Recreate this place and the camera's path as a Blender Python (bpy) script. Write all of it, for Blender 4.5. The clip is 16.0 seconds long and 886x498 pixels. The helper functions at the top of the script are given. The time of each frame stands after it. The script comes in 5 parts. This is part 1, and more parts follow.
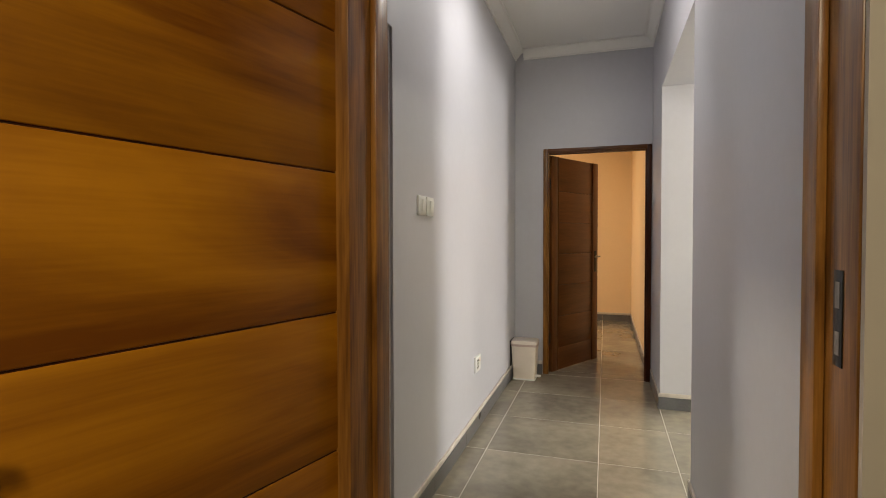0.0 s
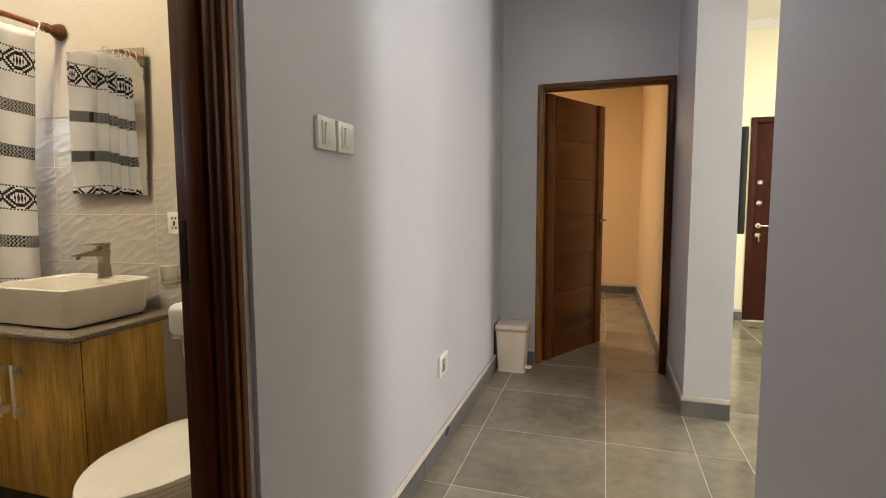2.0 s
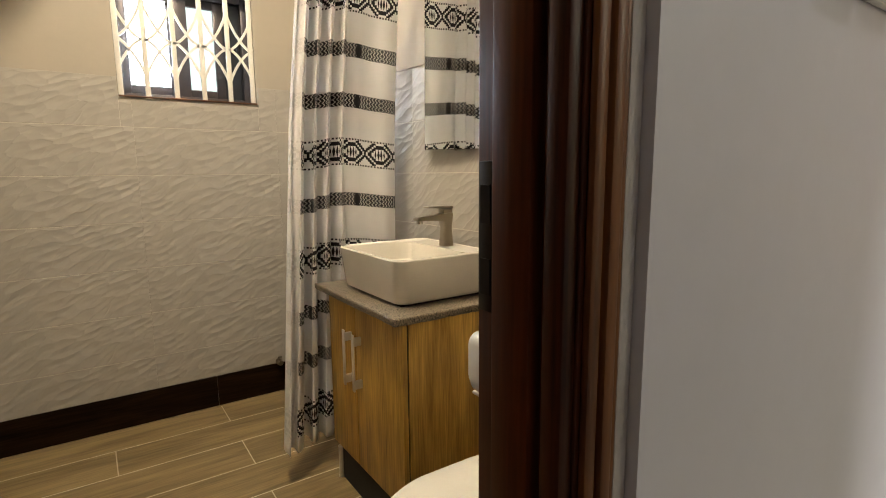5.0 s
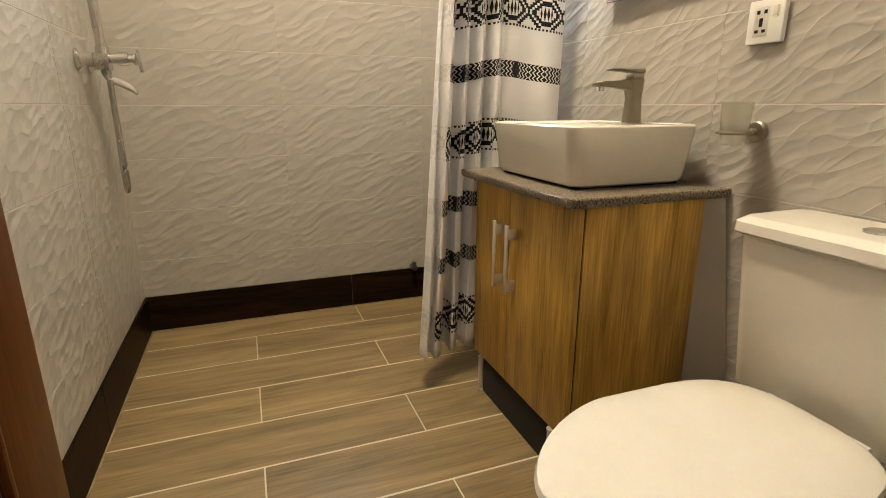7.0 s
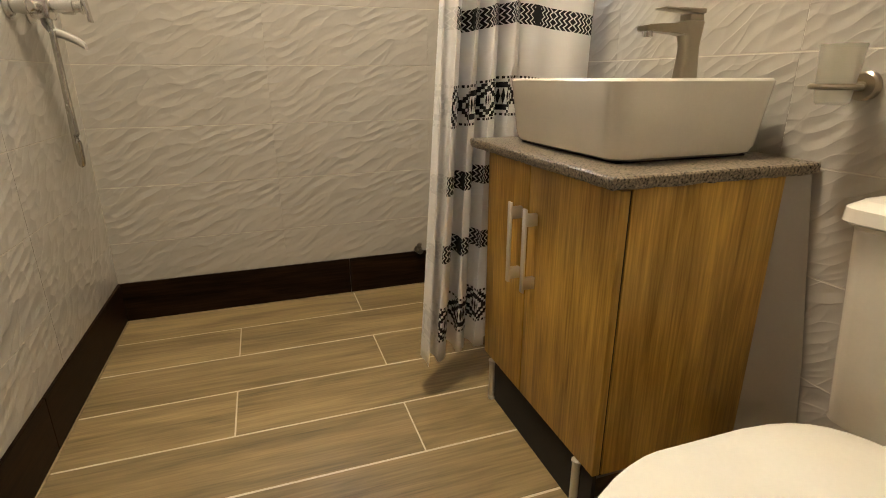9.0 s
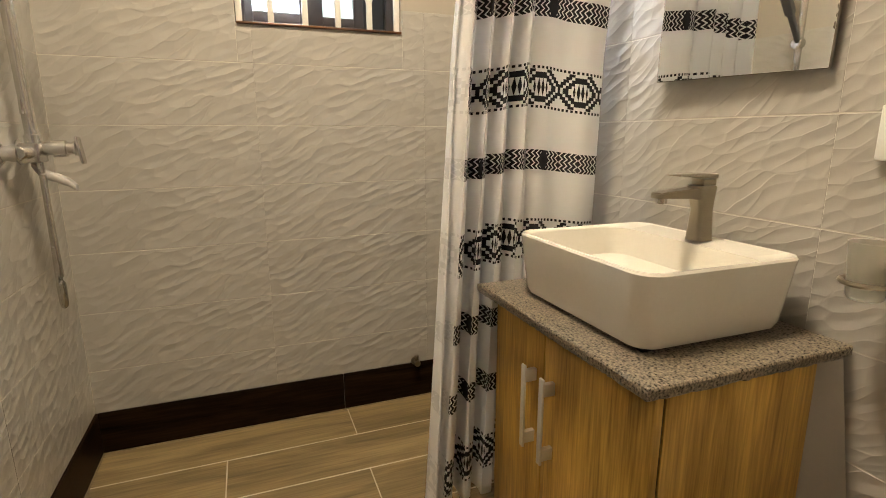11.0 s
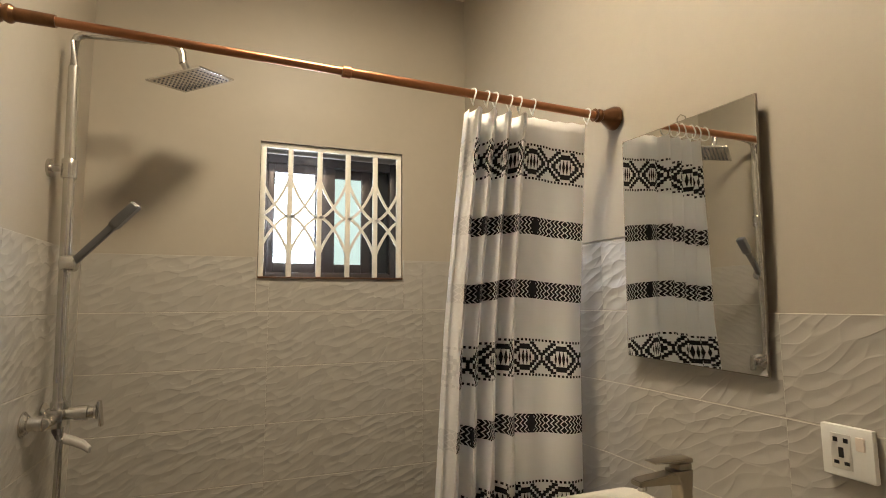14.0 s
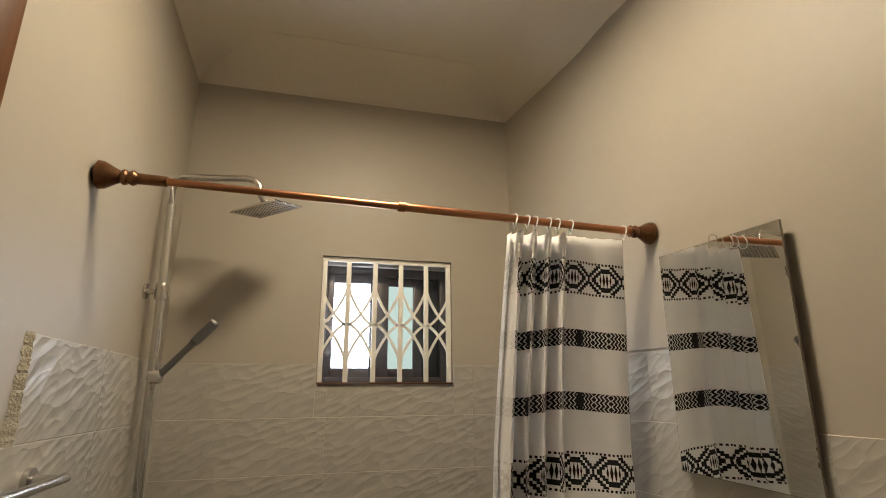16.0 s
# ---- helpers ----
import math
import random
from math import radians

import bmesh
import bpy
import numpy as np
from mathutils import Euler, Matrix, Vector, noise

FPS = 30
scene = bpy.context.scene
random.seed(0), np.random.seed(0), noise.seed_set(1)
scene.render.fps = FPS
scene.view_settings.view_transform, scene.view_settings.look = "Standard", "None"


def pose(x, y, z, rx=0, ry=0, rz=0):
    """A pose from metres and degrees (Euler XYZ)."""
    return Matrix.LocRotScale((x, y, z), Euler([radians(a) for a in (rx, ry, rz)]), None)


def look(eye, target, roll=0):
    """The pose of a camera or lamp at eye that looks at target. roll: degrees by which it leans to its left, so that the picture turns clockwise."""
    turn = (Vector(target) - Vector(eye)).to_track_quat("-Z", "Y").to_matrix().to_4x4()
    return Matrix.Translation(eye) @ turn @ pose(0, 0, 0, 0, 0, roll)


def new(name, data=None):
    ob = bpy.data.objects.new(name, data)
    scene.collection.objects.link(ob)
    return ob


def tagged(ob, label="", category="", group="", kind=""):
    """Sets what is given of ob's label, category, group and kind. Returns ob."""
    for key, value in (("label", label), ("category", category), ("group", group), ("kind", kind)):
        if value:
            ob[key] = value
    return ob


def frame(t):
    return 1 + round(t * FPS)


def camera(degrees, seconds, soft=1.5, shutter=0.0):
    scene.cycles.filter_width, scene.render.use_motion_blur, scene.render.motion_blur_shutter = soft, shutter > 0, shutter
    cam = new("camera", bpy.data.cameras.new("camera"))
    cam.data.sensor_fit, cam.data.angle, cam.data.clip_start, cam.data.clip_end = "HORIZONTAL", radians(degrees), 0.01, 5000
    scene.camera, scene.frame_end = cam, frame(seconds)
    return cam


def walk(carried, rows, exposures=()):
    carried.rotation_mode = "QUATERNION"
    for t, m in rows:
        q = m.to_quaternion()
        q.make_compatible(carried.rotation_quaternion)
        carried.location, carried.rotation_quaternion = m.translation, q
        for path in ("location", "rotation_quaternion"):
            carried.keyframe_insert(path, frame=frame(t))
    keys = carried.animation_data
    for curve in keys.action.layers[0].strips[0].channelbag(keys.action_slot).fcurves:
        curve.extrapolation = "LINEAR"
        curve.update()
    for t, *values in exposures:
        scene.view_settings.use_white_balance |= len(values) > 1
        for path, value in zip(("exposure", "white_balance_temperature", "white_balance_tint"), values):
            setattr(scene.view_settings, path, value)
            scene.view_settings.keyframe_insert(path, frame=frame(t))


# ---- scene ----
cam = camera(81.4, 16.0, 1.0)
PATH = [
    (0, (0.044, 0.029, 1.292), (-0.557, 1.936, 1.247), -0.1),
    (0.5, (0.016, 0.331, 1.279), (-0.571, 2.24, 1.188), -0.1),
    (1, (0.013, 0.574, 1.262), (-0.567, 2.484, 1.144), -0.2),
    (1.5, (0.026, 0.808, 1.254), (-0.553, 2.716, 1.097), -0.2),
    (2, (-0.022, 0.99, 1.246), (-0.617, 2.892, 1.067), -0.2),
    (2.5, (-0.11, 1.206, 1.236), (-0.785, 3.078, 1.04), -0.2),
    (3, (-0.193, 1.336, 1.243), (-0.992, 3.158, 1.04), -0.4),
    (3.5, (-0.294, 1.488, 1.235), (-1.259, 3.226, 1.016), -0.3),
    (4, (-0.376, 1.591, 1.226), (-1.598, 3.156, 0.987), -0.3),
    (4.5, (-0.44, 1.594, 1.242), (-1.903, 2.928, 0.958), -0.6),
    (5, (-0.532, 1.594, 1.201), (-2.163, 2.713, 0.906), -0.5),
    (7.5, (-0.92, 1.667, 0.93), (-2.728, 2.296, 0.347), -0.2),
    (8.2, (-1.006, 1.726, 0.899), (-2.8, 2.34, 0.264), -0.2),
    (10.3, (-1.233, 1.765, 1.072), (-3.034, 2.43, 0.51), -0.1),
    (10.5, (-1.239, 1.758, 1.1), (-3.047, 2.43, 0.571), -0.2),
    (11, (-1.253, 1.746, 1.16), (-3.08, 2.436, 0.73), -0.2),
    (11.5, (-1.255, 1.745, 1.198), (-3.102, 2.443, 0.882), -0.2),
    (12, (-1.246, 1.73, 1.249), (-3.104, 2.444, 1.045), -0.2),
    (12.5, (-1.231, 1.726, 1.308), (-3.096, 2.441, 1.21), -0.2),
    (13, (-1.207, 1.727, 1.361), (-3.078, 2.434, 1.362), -0.3),
    (13.5, (-1.169, 1.711, 1.403), (-3.036, 2.42, 1.515), -0.3),
    (14, (-1.129, 1.725, 1.444), (-2.99, 2.424, 1.658), -0.4),
    (14.5, (-1.093, 1.708, 1.474), (-2.943, 2.402, 1.785), -0.4),
    (15, (-1.065, 1.723, 1.494), (-2.916, 2.365, 1.893), -0.4),
    (15.5, (-1.032, 1.719, 1.508), (-2.887, 2.298, 1.98), -0.4),
    (16, (-0.999, 1.686, 1.514), (-2.857, 2.189, 2.054), -0.5),
]
walk(cam, [(t, look(eye, target, roll)) for t, eye, target, roll in PATH],
     [(0, 0.28), (1, 0.22), (2, 0.08), (4, 0.05), (5, 0.15), (7.5, 0.52), (8.2, 0.5), (10.5, 0.4), (12.5, -0.06), (14, -0.5), (16, -0.82)])

# ---- light ----
world = bpy.data.worlds.new("sky")
scene.world = world
world.use_nodes = True
wn = world.node_tree.nodes
sky = wn.new("ShaderNodeTexSky")
sky.sky_type, sky.sun_disc = "NISHITA", False
sky.sun_elevation, sky.sun_rotation = radians(40), radians(200)
world.node_tree.links.new(sky.outputs[0], wn["Background"].inputs[0])
wn["Background"].inputs[1].default_value = 0.14


def lamp(name, kind, energy, m, color=(1, 1, 1), size=0.3, size_y=None, spread=180):
    d = bpy.data.lights.new(name, kind)
    d.energy, d.color = energy, color
    if kind == "AREA":
        d.size = size
        d.spread = radians(spread)
        if size_y:
            d.shape, d.size_y = "RECTANGLE", size_y
    elif kind == "SUN":
        d.angle = size
    ob = new(name, d)
    ob.matrix_world = m
    return ob


lamp("sun", "SUN", 2.5, pose(0, 0, 10, 50, 0, 110), (1, 0.95, 0.88), radians(0.6))
# ceiling panels: bathroom, corridor, far bedroom, near bedroom
lamp("bath_lamp", "AREA", 46, pose(-2.157, 1.95, 2.97), (1, 0.835, 0.60), 0.30, None, 175)
lamp("corridor_lamp", "AREA", 11, pose(-0.2, 2.9, 2.985), (1, 0.95, 0.88), 0.12)
lamp("bedroom_lamp", "AREA", 47, pose(0.2, -1.05, 2.985), (1, 0.86, 0.62), 0.3)
lamp("far_lamp", "AREA", 48, pose(-1.6, 6.8, 2.985), (1, 0.78, 0.52), 0.2)
lamp("living_lamp", "AREA", 60, pose(2.4, 5.2, 2.985), (1, 0.93, 0.72), 0.2)
# daylight in the living room's window opening
lamp("bath_daylight", "AREA", 22, pose(-3.575, 1.925, 1.84, 0, -90, 0), (0.72, 0.84, 1.0), 0.40, 0.26)
lamp("living_daylight", "AREA", 135, pose(4.38, 3.1, 1.6, 0, 90, 0), (1.0, 0.96, 0.90), 1.3, 0.85)


# ---- materials ----
def mat(name, base, rough=0.5, metal=0.0, vary=0.06, scale=6.0, fine=60.0, bump=0.1, bump_scale=None, dist=0.002, rvary=0.08, coord="Object", tint=None, per_object=0.0):
    m = bpy.data.materials.new(name)
    m.use_nodes = True
    nt = m.node_tree
    n, l = nt.nodes, nt.links
    b = n["Principled BSDF"]
    b.inputs["Roughness"].default_value, b.inputs["Metallic"].default_value = rough, metal
    tc = n.new("ShaderNodeTexCoord")
    big, small = n.new("ShaderNodeTexNoise"), n.new("ShaderNodeTexNoise")
    big.inputs["Scale"].default_value, big.inputs["Detail"].default_value = scale, 4
    small.inputs["Scale"].default_value, small.inputs["Detail"].default_value = fine, 3
    where = tc.outputs[coord]
    if per_object:
        oi, mu, ad = n.new("ShaderNodeObjectInfo"), n.new("ShaderNodeMath"), n.new("ShaderNodeVectorMath")
        mu.operation, ad.operation = "MULTIPLY", "ADD"
        mu.inputs[1].default_value = 53.0
        l.new(oi.outputs["Random"], mu.inputs[0])
        l.new(where, ad.inputs[0])
        l.new(mu.outputs[0], ad.inputs[1])
        where = ad.outputs[0]
    l.new(where, big.inputs["Vector"])
    l.new(where, small.inputs["Vector"])
    ramp = n.new("ShaderNodeValToRGB")
    lo = [c * (1 - vary * 1.5) for c in base]
    hi = [min(1, c * (1 + vary)) for c in (tint or base)]
    ramp.color_ramp.elements[0].position, ramp.color_ramp.elements[1].position = 0.3, 0.7
    ramp.color_ramp.elements[0].color, ramp.color_ramp.elements[1].color = (*lo, 1), (*hi, 1)
    mixv = n.new("ShaderNodeMath")
    mixv.operation = "MULTIPLY_ADD"
    mixv.inputs[1].default_value = 0.3
    l.new(small.outputs[0], mixv.inputs[0])
    sc = n.new("ShaderNodeMath")
    sc.operation = "MULTIPLY"
    sc.inputs[1].default_value = 0.7
    l.new(big.outputs[0], sc.inputs[0])
    l.new(sc.outputs[0], mixv.inputs[2])
    l.new(mixv.outputs[0], ramp.inputs[0])
    out = ramp.outputs[0]
    if per_object:
        info, hsv, mr = n.new("ShaderNodeObjectInfo"), n.new("ShaderNodeHueSaturation"), n.new("ShaderNodeMapRange")
        mr.inputs["To Min"].default_value, mr.inputs["To Max"].default_value = 1 - per_object, 1 + per_object
        l.new(info.outputs["Random"], mr.inputs["Value"])
        l.new(mr.outputs[0], hsv.inputs["Value"])
        l.new(out, hsv.inputs["Color"])
        out = hsv.outputs[0]
    l.new(out, b.inputs["Base Color"])
    rr = n.new("ShaderNodeMapRange")
    rr.inputs["To Min"].default_value, rr.inputs["To Max"].default_value = max(0.02, rough - rvary), min(1, rough + rvary)
    l.new(big.outputs[0], rr.inputs["Value"])
    l.new(rr.outputs[0], b.inputs["Roughness"])
    if bump:
        bp = n.new("ShaderNodeBump")
        bp.inputs["Strength"].default_value, bp.inputs["Distance"].default_value = bump, dist
        src = small
        if bump_scale:
            src = n.new("ShaderNodeTexNoise")
            src.inputs["Scale"].default_value, src.inputs["Detail"].default_value = bump_scale, 3
            l.new(tc.outputs[coord], src.inputs["Vector"])
        l.new(src.outputs[0], bp.inputs["Height"])
        l.new(bp.outputs[0], b.inputs["Normal"])
    return m


def wood(name, dark, light, rough=0.35, axis="z", scale=1.0, bump=0.15, per_object=0.12, spec=0.5, coat=0.0, share=(0.5, 0.27, 0.23), swirl=1.5, reach=(0.37, 0.62)):
    """Grain that runs along one axis of the object."""
    m = bpy.data.materials.new(name)
    m.use_nodes = True
    nt = m.node_tree
    n, l = nt.nodes, nt.links
    b = n["Principled BSDF"]
    tc, mp = n.new("ShaderNodeTexCoord"), n.new("ShaderNodeMapping")
    info = n.new("ShaderNodeObjectInfo")
    add = n.new("ShaderNodeVectorMath")
    add.operation = "ADD"
    mul = n.new("ShaderNodeMath")
    mul.operation = "MULTIPLY"
    mul.inputs[1].default_value = 37.0
    l.new(info.outputs["Random"], mul.inputs[0])
    l.new(tc.outputs["Object"], add.inputs[0])
    l.new(mul.outputs[0], add.inputs[1])
    l.new(add.outputs[0], mp.inputs["Vector"])
    s = [9 * scale] * 3
    s["xyz".index(axis)] = 1.7 * scale
    mp.inputs["Scale"].default_value = s
    n1, n2 = n.new("ShaderNodeTexNoise"), n.new("ShaderNodeTexNoise")
    n1.inputs["Scale"].default_value, n1.inputs["Detail"].default_value, n1.inputs["Distortion"].default_value = 1.1, 8, swirl
    n2.inputs["Scale"].default_value, n2.inputs["Detail"].default_value, n2.inputs["Roughness"].default_value = 3, 6, 0.65
    l.new(mp.outputs[0], n1.inputs["Vector"])
    mp2 = n.new("ShaderNodeMapping")
    s2 = [3.2] * 3
    s2["xyz".index(axis)] = 0.7
    mp2.inputs["Scale"].default_value = s2
    l.new(mp.outputs[0], mp2.inputs["Vector"])
    l.new(mp2.outputs[0], n2.inputs["Vector"])
    mx = n.new("ShaderNodeMath")
    mx.operation = "MULTIPLY_ADD"
    mx.inputs[1].default_value = share[1]
    l.new(n2.outputs[0], mx.inputs[0])
    sc = n.new("ShaderNodeMath")
    sc.operation = "MULTIPLY"
    sc.inputs[1].default_value = share[0]
    l.new(n1.outputs[0], sc.inputs[0])
    # pores: short fine streaks along the grain
    n3, mp3, pore = n.new("ShaderNodeTexNoise"), n.new("ShaderNodeMapping"), n.new("ShaderNodeMath")
    s3 = [170.0] * 3
    s3["xyz".index(axis)] = 7.0
    mp3.inputs["Scale"].default_value = s3
    n3.inputs["Scale"].default_value, n3.inputs["Detail"].default_value = 1.0, 3
    l.new(add.outputs[0], mp3.inputs["Vector"])
    l.new(mp3.outputs[0], n3.inputs["Vector"])
    pore.operation = "MULTIPLY_ADD"
    pore.inputs[1].default_value = share[2]
    l.new(n3.outputs[0], pore.inputs[0])
    l.new(sc.outputs[0], pore.inputs[2])
    l.new(pore.outputs[0], mx.inputs[2])
    ramp = n.new("ShaderNodeValToRGB")
    e = ramp.color_ramp.elements
    e[0].position, e[1].position = reach
    e[0].color, e[1].color = (*dark, 1), (*light, 1)
    l.new(mx.outputs[0], ramp.inputs[0])
    hsv, mr = n.new("ShaderNodeHueSaturation"), n.new("ShaderNodeMapRange")
    mr.inputs["To Min"].default_value, mr.inputs["To Max"].default_value = 1 - per_object, 1 + per_object
    l.new(info.outputs["Random"], mr.inputs["Value"])
    l.new(mr.outputs[0], hsv.inputs["Value"])
    l.new(ramp.outputs[0], hsv.inputs["Color"])
    l.new(hsv.outputs[0], b.inputs["Base Color"])
    b.inputs["Roughness"].default_value = rough
    b.inputs["Coat Weight"].default_value = coat
    b.inputs["Specular IOR Level"].default_value = spec
    b.inputs["Coat Roughness"].default_value = 0.25
    bp = n.new("ShaderNodeBump")
    bp.inputs["Strength"].default_value, bp.inputs["Distance"].default_value = bump, 0.001
    l.new(mx.outputs[0], bp.inputs["Height"])
    l.new(bp.outputs[0], b.inputs["Normal"])
    return m


def relief_tile(name, base):
    """Glazed tile with pressed leaf-shaped scallops, in the tile's own coordinates."""
    m = mat(name, base, 0.3, vary=0.02, bump=0, per_object=0.015, rvary=0.05)
    nt = m.node_tree
    n, l = nt.nodes, nt.links
    tc, mp = n.new("ShaderNodeTexCoord"), n.new("ShaderNodeMapping")
    mp.vector_type = "TEXTURE"
    mp.inputs["Scale"].default_value = (1 / 13.5, 1.0, 1 / 40)
    mp.inputs["Rotation"].default_value = (0, radians(-24), 0)
    nz = n.new("ShaderNodeTexNoise")
    nz.inputs["Scale"].default_value, nz.inputs["Detail"].default_value = 4.5, 1
    l.new(tc.outputs["Object"], nz.inputs["Vector"])
    wob = n.new("ShaderNodeVectorMath")
    wob.operation = "MULTIPLY_ADD"
    wob.inputs[1].default_value = (0.07, 0, 0.09)
    l.new(nz.outputs["Color"], wob.inputs[0])
    l.new(tc.outputs["Object"], wob.inputs[2])
    l.new(wob.outputs[0], mp.inputs["Vector"])
    vo = n.new("ShaderNodeTexVoronoi")
    vo.feature = "SMOOTH_F1"
    vo.inputs["Smoothness"].default_value = 0.2
    vo.inputs["Scale"].default_value = 1.0
    l.new(mp.outputs[0], vo.inputs["Vector"])
    sep = n.new("ShaderNodeSeparateColor")
    l.new(vo.outputs["Color"], sep.inputs[0])
    mixh = n.new("ShaderNodeMath")
    mixh.operation = "MULTIPLY_ADD"
    mixh.inputs[1].default_value = 0.35
    l.new(sep.outputs[0], mixh.inputs[0])
    l.new(vo.outputs["Distance"], mixh.inputs[2])
    bp = n.new("ShaderNodeBump")
    bp.inputs["Strength"].default_value, bp.inputs["Distance"].default_value = 0.41, 0.011
    l.new(mixh.outputs[0], bp.inputs["Height"])
    l.new(bp.outputs[0], n["Principled BSDF"].inputs["Normal"])
    return m


def plain(name, base, rough=0.4, metal=0.0, bump=0.03):
    return mat(name, base, rough, metal, vary=0.03, bump=bump, scale=9, fine=140)


def glass(name, color, rough=0.02):
    m = bpy.data.materials.new(name)
    m.use_nodes = True
    b = m.node_tree.nodes["Principled BSDF"]
    b.inputs["Base Color"].default_value = (*color, 1)
    b.inputs["Transmission Weight"].default_value, b.inputs["Roughness"].default_value, b.inputs["IOR"].default_value = 1, rough, 1.3
    return m


M_grey = mat("grey_paint", (0.50, 0.50, 0.545), 0.42, vary=0.035, scale=1.6, fine=25, bump=0.25, bump_scale=45, dist=0.001)
M_cream = mat("cream_paint", (0.415, 0.375, 0.31), 0.5, vary=0.03, scale=1.3, fine=25, bump=0.2, bump_scale=40, dist=0.001)
M_peach = mat("peach_paint", (0.80, 0.60, 0.36), 0.5, vary=0.03, scale=1.3, fine=25, bump=0.15, bump_scale=40, dist=0.001)
M_living = mat("pale_yellow_paint", (0.82, 0.78, 0.60), 0.5, vary=0.02, scale=1.3, bump=0.15, bump_scale=40, dist=0.001)
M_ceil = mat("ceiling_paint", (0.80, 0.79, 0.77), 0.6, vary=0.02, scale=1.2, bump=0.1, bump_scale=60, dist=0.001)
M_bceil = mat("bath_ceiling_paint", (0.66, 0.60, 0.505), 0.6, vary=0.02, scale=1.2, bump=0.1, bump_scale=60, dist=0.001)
M_edge = mat("raw_plaster", (0.42, 0.40, 0.38), 0.8, vary=0.15, scale=14, fine=90, bump=0.6, dist=0.003)
M_cement = mat("tile_cement", (0.42, 0.38, 0.29), 0.9, vary=0.2, scale=30, fine=160, bump=1.0, dist=0.004)
M_ftile = mat("grey_porcelain", (0.255, 0.228, 0.178), 0.17, vary=0.30, scale=1.9, fine=16, bump=0.05, dist=0.0005, rvary=0.07, coord="Object", per_object=0.08)
M_grout = mat("grout", (0.50, 0.46, 0.40), 0.85, vary=0.1, scale=12, fine=150, bump=0.3)
M_skirt = mat("grey_skirting_tile", (0.115, 0.115, 0.12), 0.3, vary=0.18, scale=5, bump=0.05, per_object=0.08)
M_plank = wood("wood_look_porcelain", (0.11, 0.077, 0.033), (0.33, 0.243, 0.115), 0.40, "y", 0.62, 0.1, 0.1)
M_dskirt = wood("dark_wood_look_porcelain", (0.002, 0.0012, 0.0008), (0.026, 0.013, 0.006), 0.42, "x", 0.8, 0.1, 0.15, spec=0.06)
M_grout_b = mat("floor_grout", (0.60, 0.53, 0.42), 0.85, vary=0.1, scale=12, fine=150, bump=0.3)
M_grout_d = mat("dirty_grout", (0.27, 0.21, 0.12), 0.9, vary=0.35, scale=18, fine=150, bump=0.3)
M_wtile = relief_tile("white_relief_tile", (0.41, 0.388, 0.348))
M_door_h = wood("varnished_hardwood_board", (0.15, 0.044, 0.0018), (0.40, 0.16, 0.005), 0.38, "y", 0.36, 0.08, 0.12, coat=0.06, spec=0.15, swirl=1.9, share=(0.72, 0.18, 0.10), reach=(0.36, 0.64))
M_door_v = wood("varnished_hardwood_stile", (0.26, 0.088, 0.004), (0.50, 0.195, 0.008), 0.38, "z", 0.5, 0.12, 0.1, coat=0.1, spec=0.2, swirl=0.8, reach=(0.28, 0.72))
M_far_board = wood("red_varnished_boards", (0.075, 0.024, 0.006), (0.19, 0.065, 0.016), 0.34, "y", 0.55, 0.12, 0.12, coat=0.1, spec=0.25, swirl=0.8, reach=(0.3, 0.68))
M_cement_w = mat("white_grout", (0.58, 0.55, 0.48), 0.85, vary=0.08, scale=12, bump=0.2)
M_fdoor_v = wood("red_varnished_stile", (0.08, 0.025, 0.006), (0.18, 0.062, 0.014), 0.36, "z", 0.55, 0.12, 0.1, coat=0.08, spec=0.25)
# frame varnish in shaded and lit tones: the light is put into the colour
M_frame = wood("shaded_dark_varnish", (0.012, 0.0022, 0.0008), (0.085, 0.019, 0.0035), 0.4, "z", 0.8, 0.3, 0.1, spec=0.2)
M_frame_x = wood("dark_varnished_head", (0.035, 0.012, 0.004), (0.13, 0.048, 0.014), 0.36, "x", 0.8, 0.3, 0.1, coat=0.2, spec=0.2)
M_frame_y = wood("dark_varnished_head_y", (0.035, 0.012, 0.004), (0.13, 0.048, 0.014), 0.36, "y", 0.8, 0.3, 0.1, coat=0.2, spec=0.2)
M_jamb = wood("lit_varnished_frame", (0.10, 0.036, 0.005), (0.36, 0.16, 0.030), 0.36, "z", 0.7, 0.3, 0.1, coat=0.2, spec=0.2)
M_bath_bead = wood("lit_brown_bead", (0.05, 0.013, 0.002), (0.19, 0.066, 0.012), 0.38, "z", 0.9, 0.3, 0.1, spec=0.3)
M_bead = wood("golden_bead", (0.30, 0.12, 0.010), (0.58, 0.28, 0.03), 0.3, "z", 0.6, 0.1, 0.05, coat=0.3)
M_entr = wood("mahogany_skin", (0.028, 0.007, 0.004), (0.06, 0.016, 0.009), 0.5, "z", 1.6, 0.15, 0.05, spec=0.12)
M_oak = wood("oak_laminate", (0.19, 0.10, 0.010), (0.63, 0.385, 0.08), 0.38, "z", 1.35, 0.15, 0.06, share=(0.42, 0.24, 0.34), swirl=0.4, reach=(0.36, 0.62))
M_gran = mat("grey_granite", (0.13, 0.10, 0.068), 0.3, vary=0.6, scale=210, fine=620, bump=0.1, rvary=0.1)
for q in M_gran.node_tree.nodes:
    if q.bl_idname == "ShaderNodeValToRGB":
        q.color_ramp.elements[0].position, q.color_ramp.elements[1].position = 0.38, 0.66
        q.color_ramp.elements[1].color = (0.36, 0.30, 0.22, 1)
M_cer = plain("white_ceramic", (0.74, 0.71, 0.64), 0.12, bump=0.0)
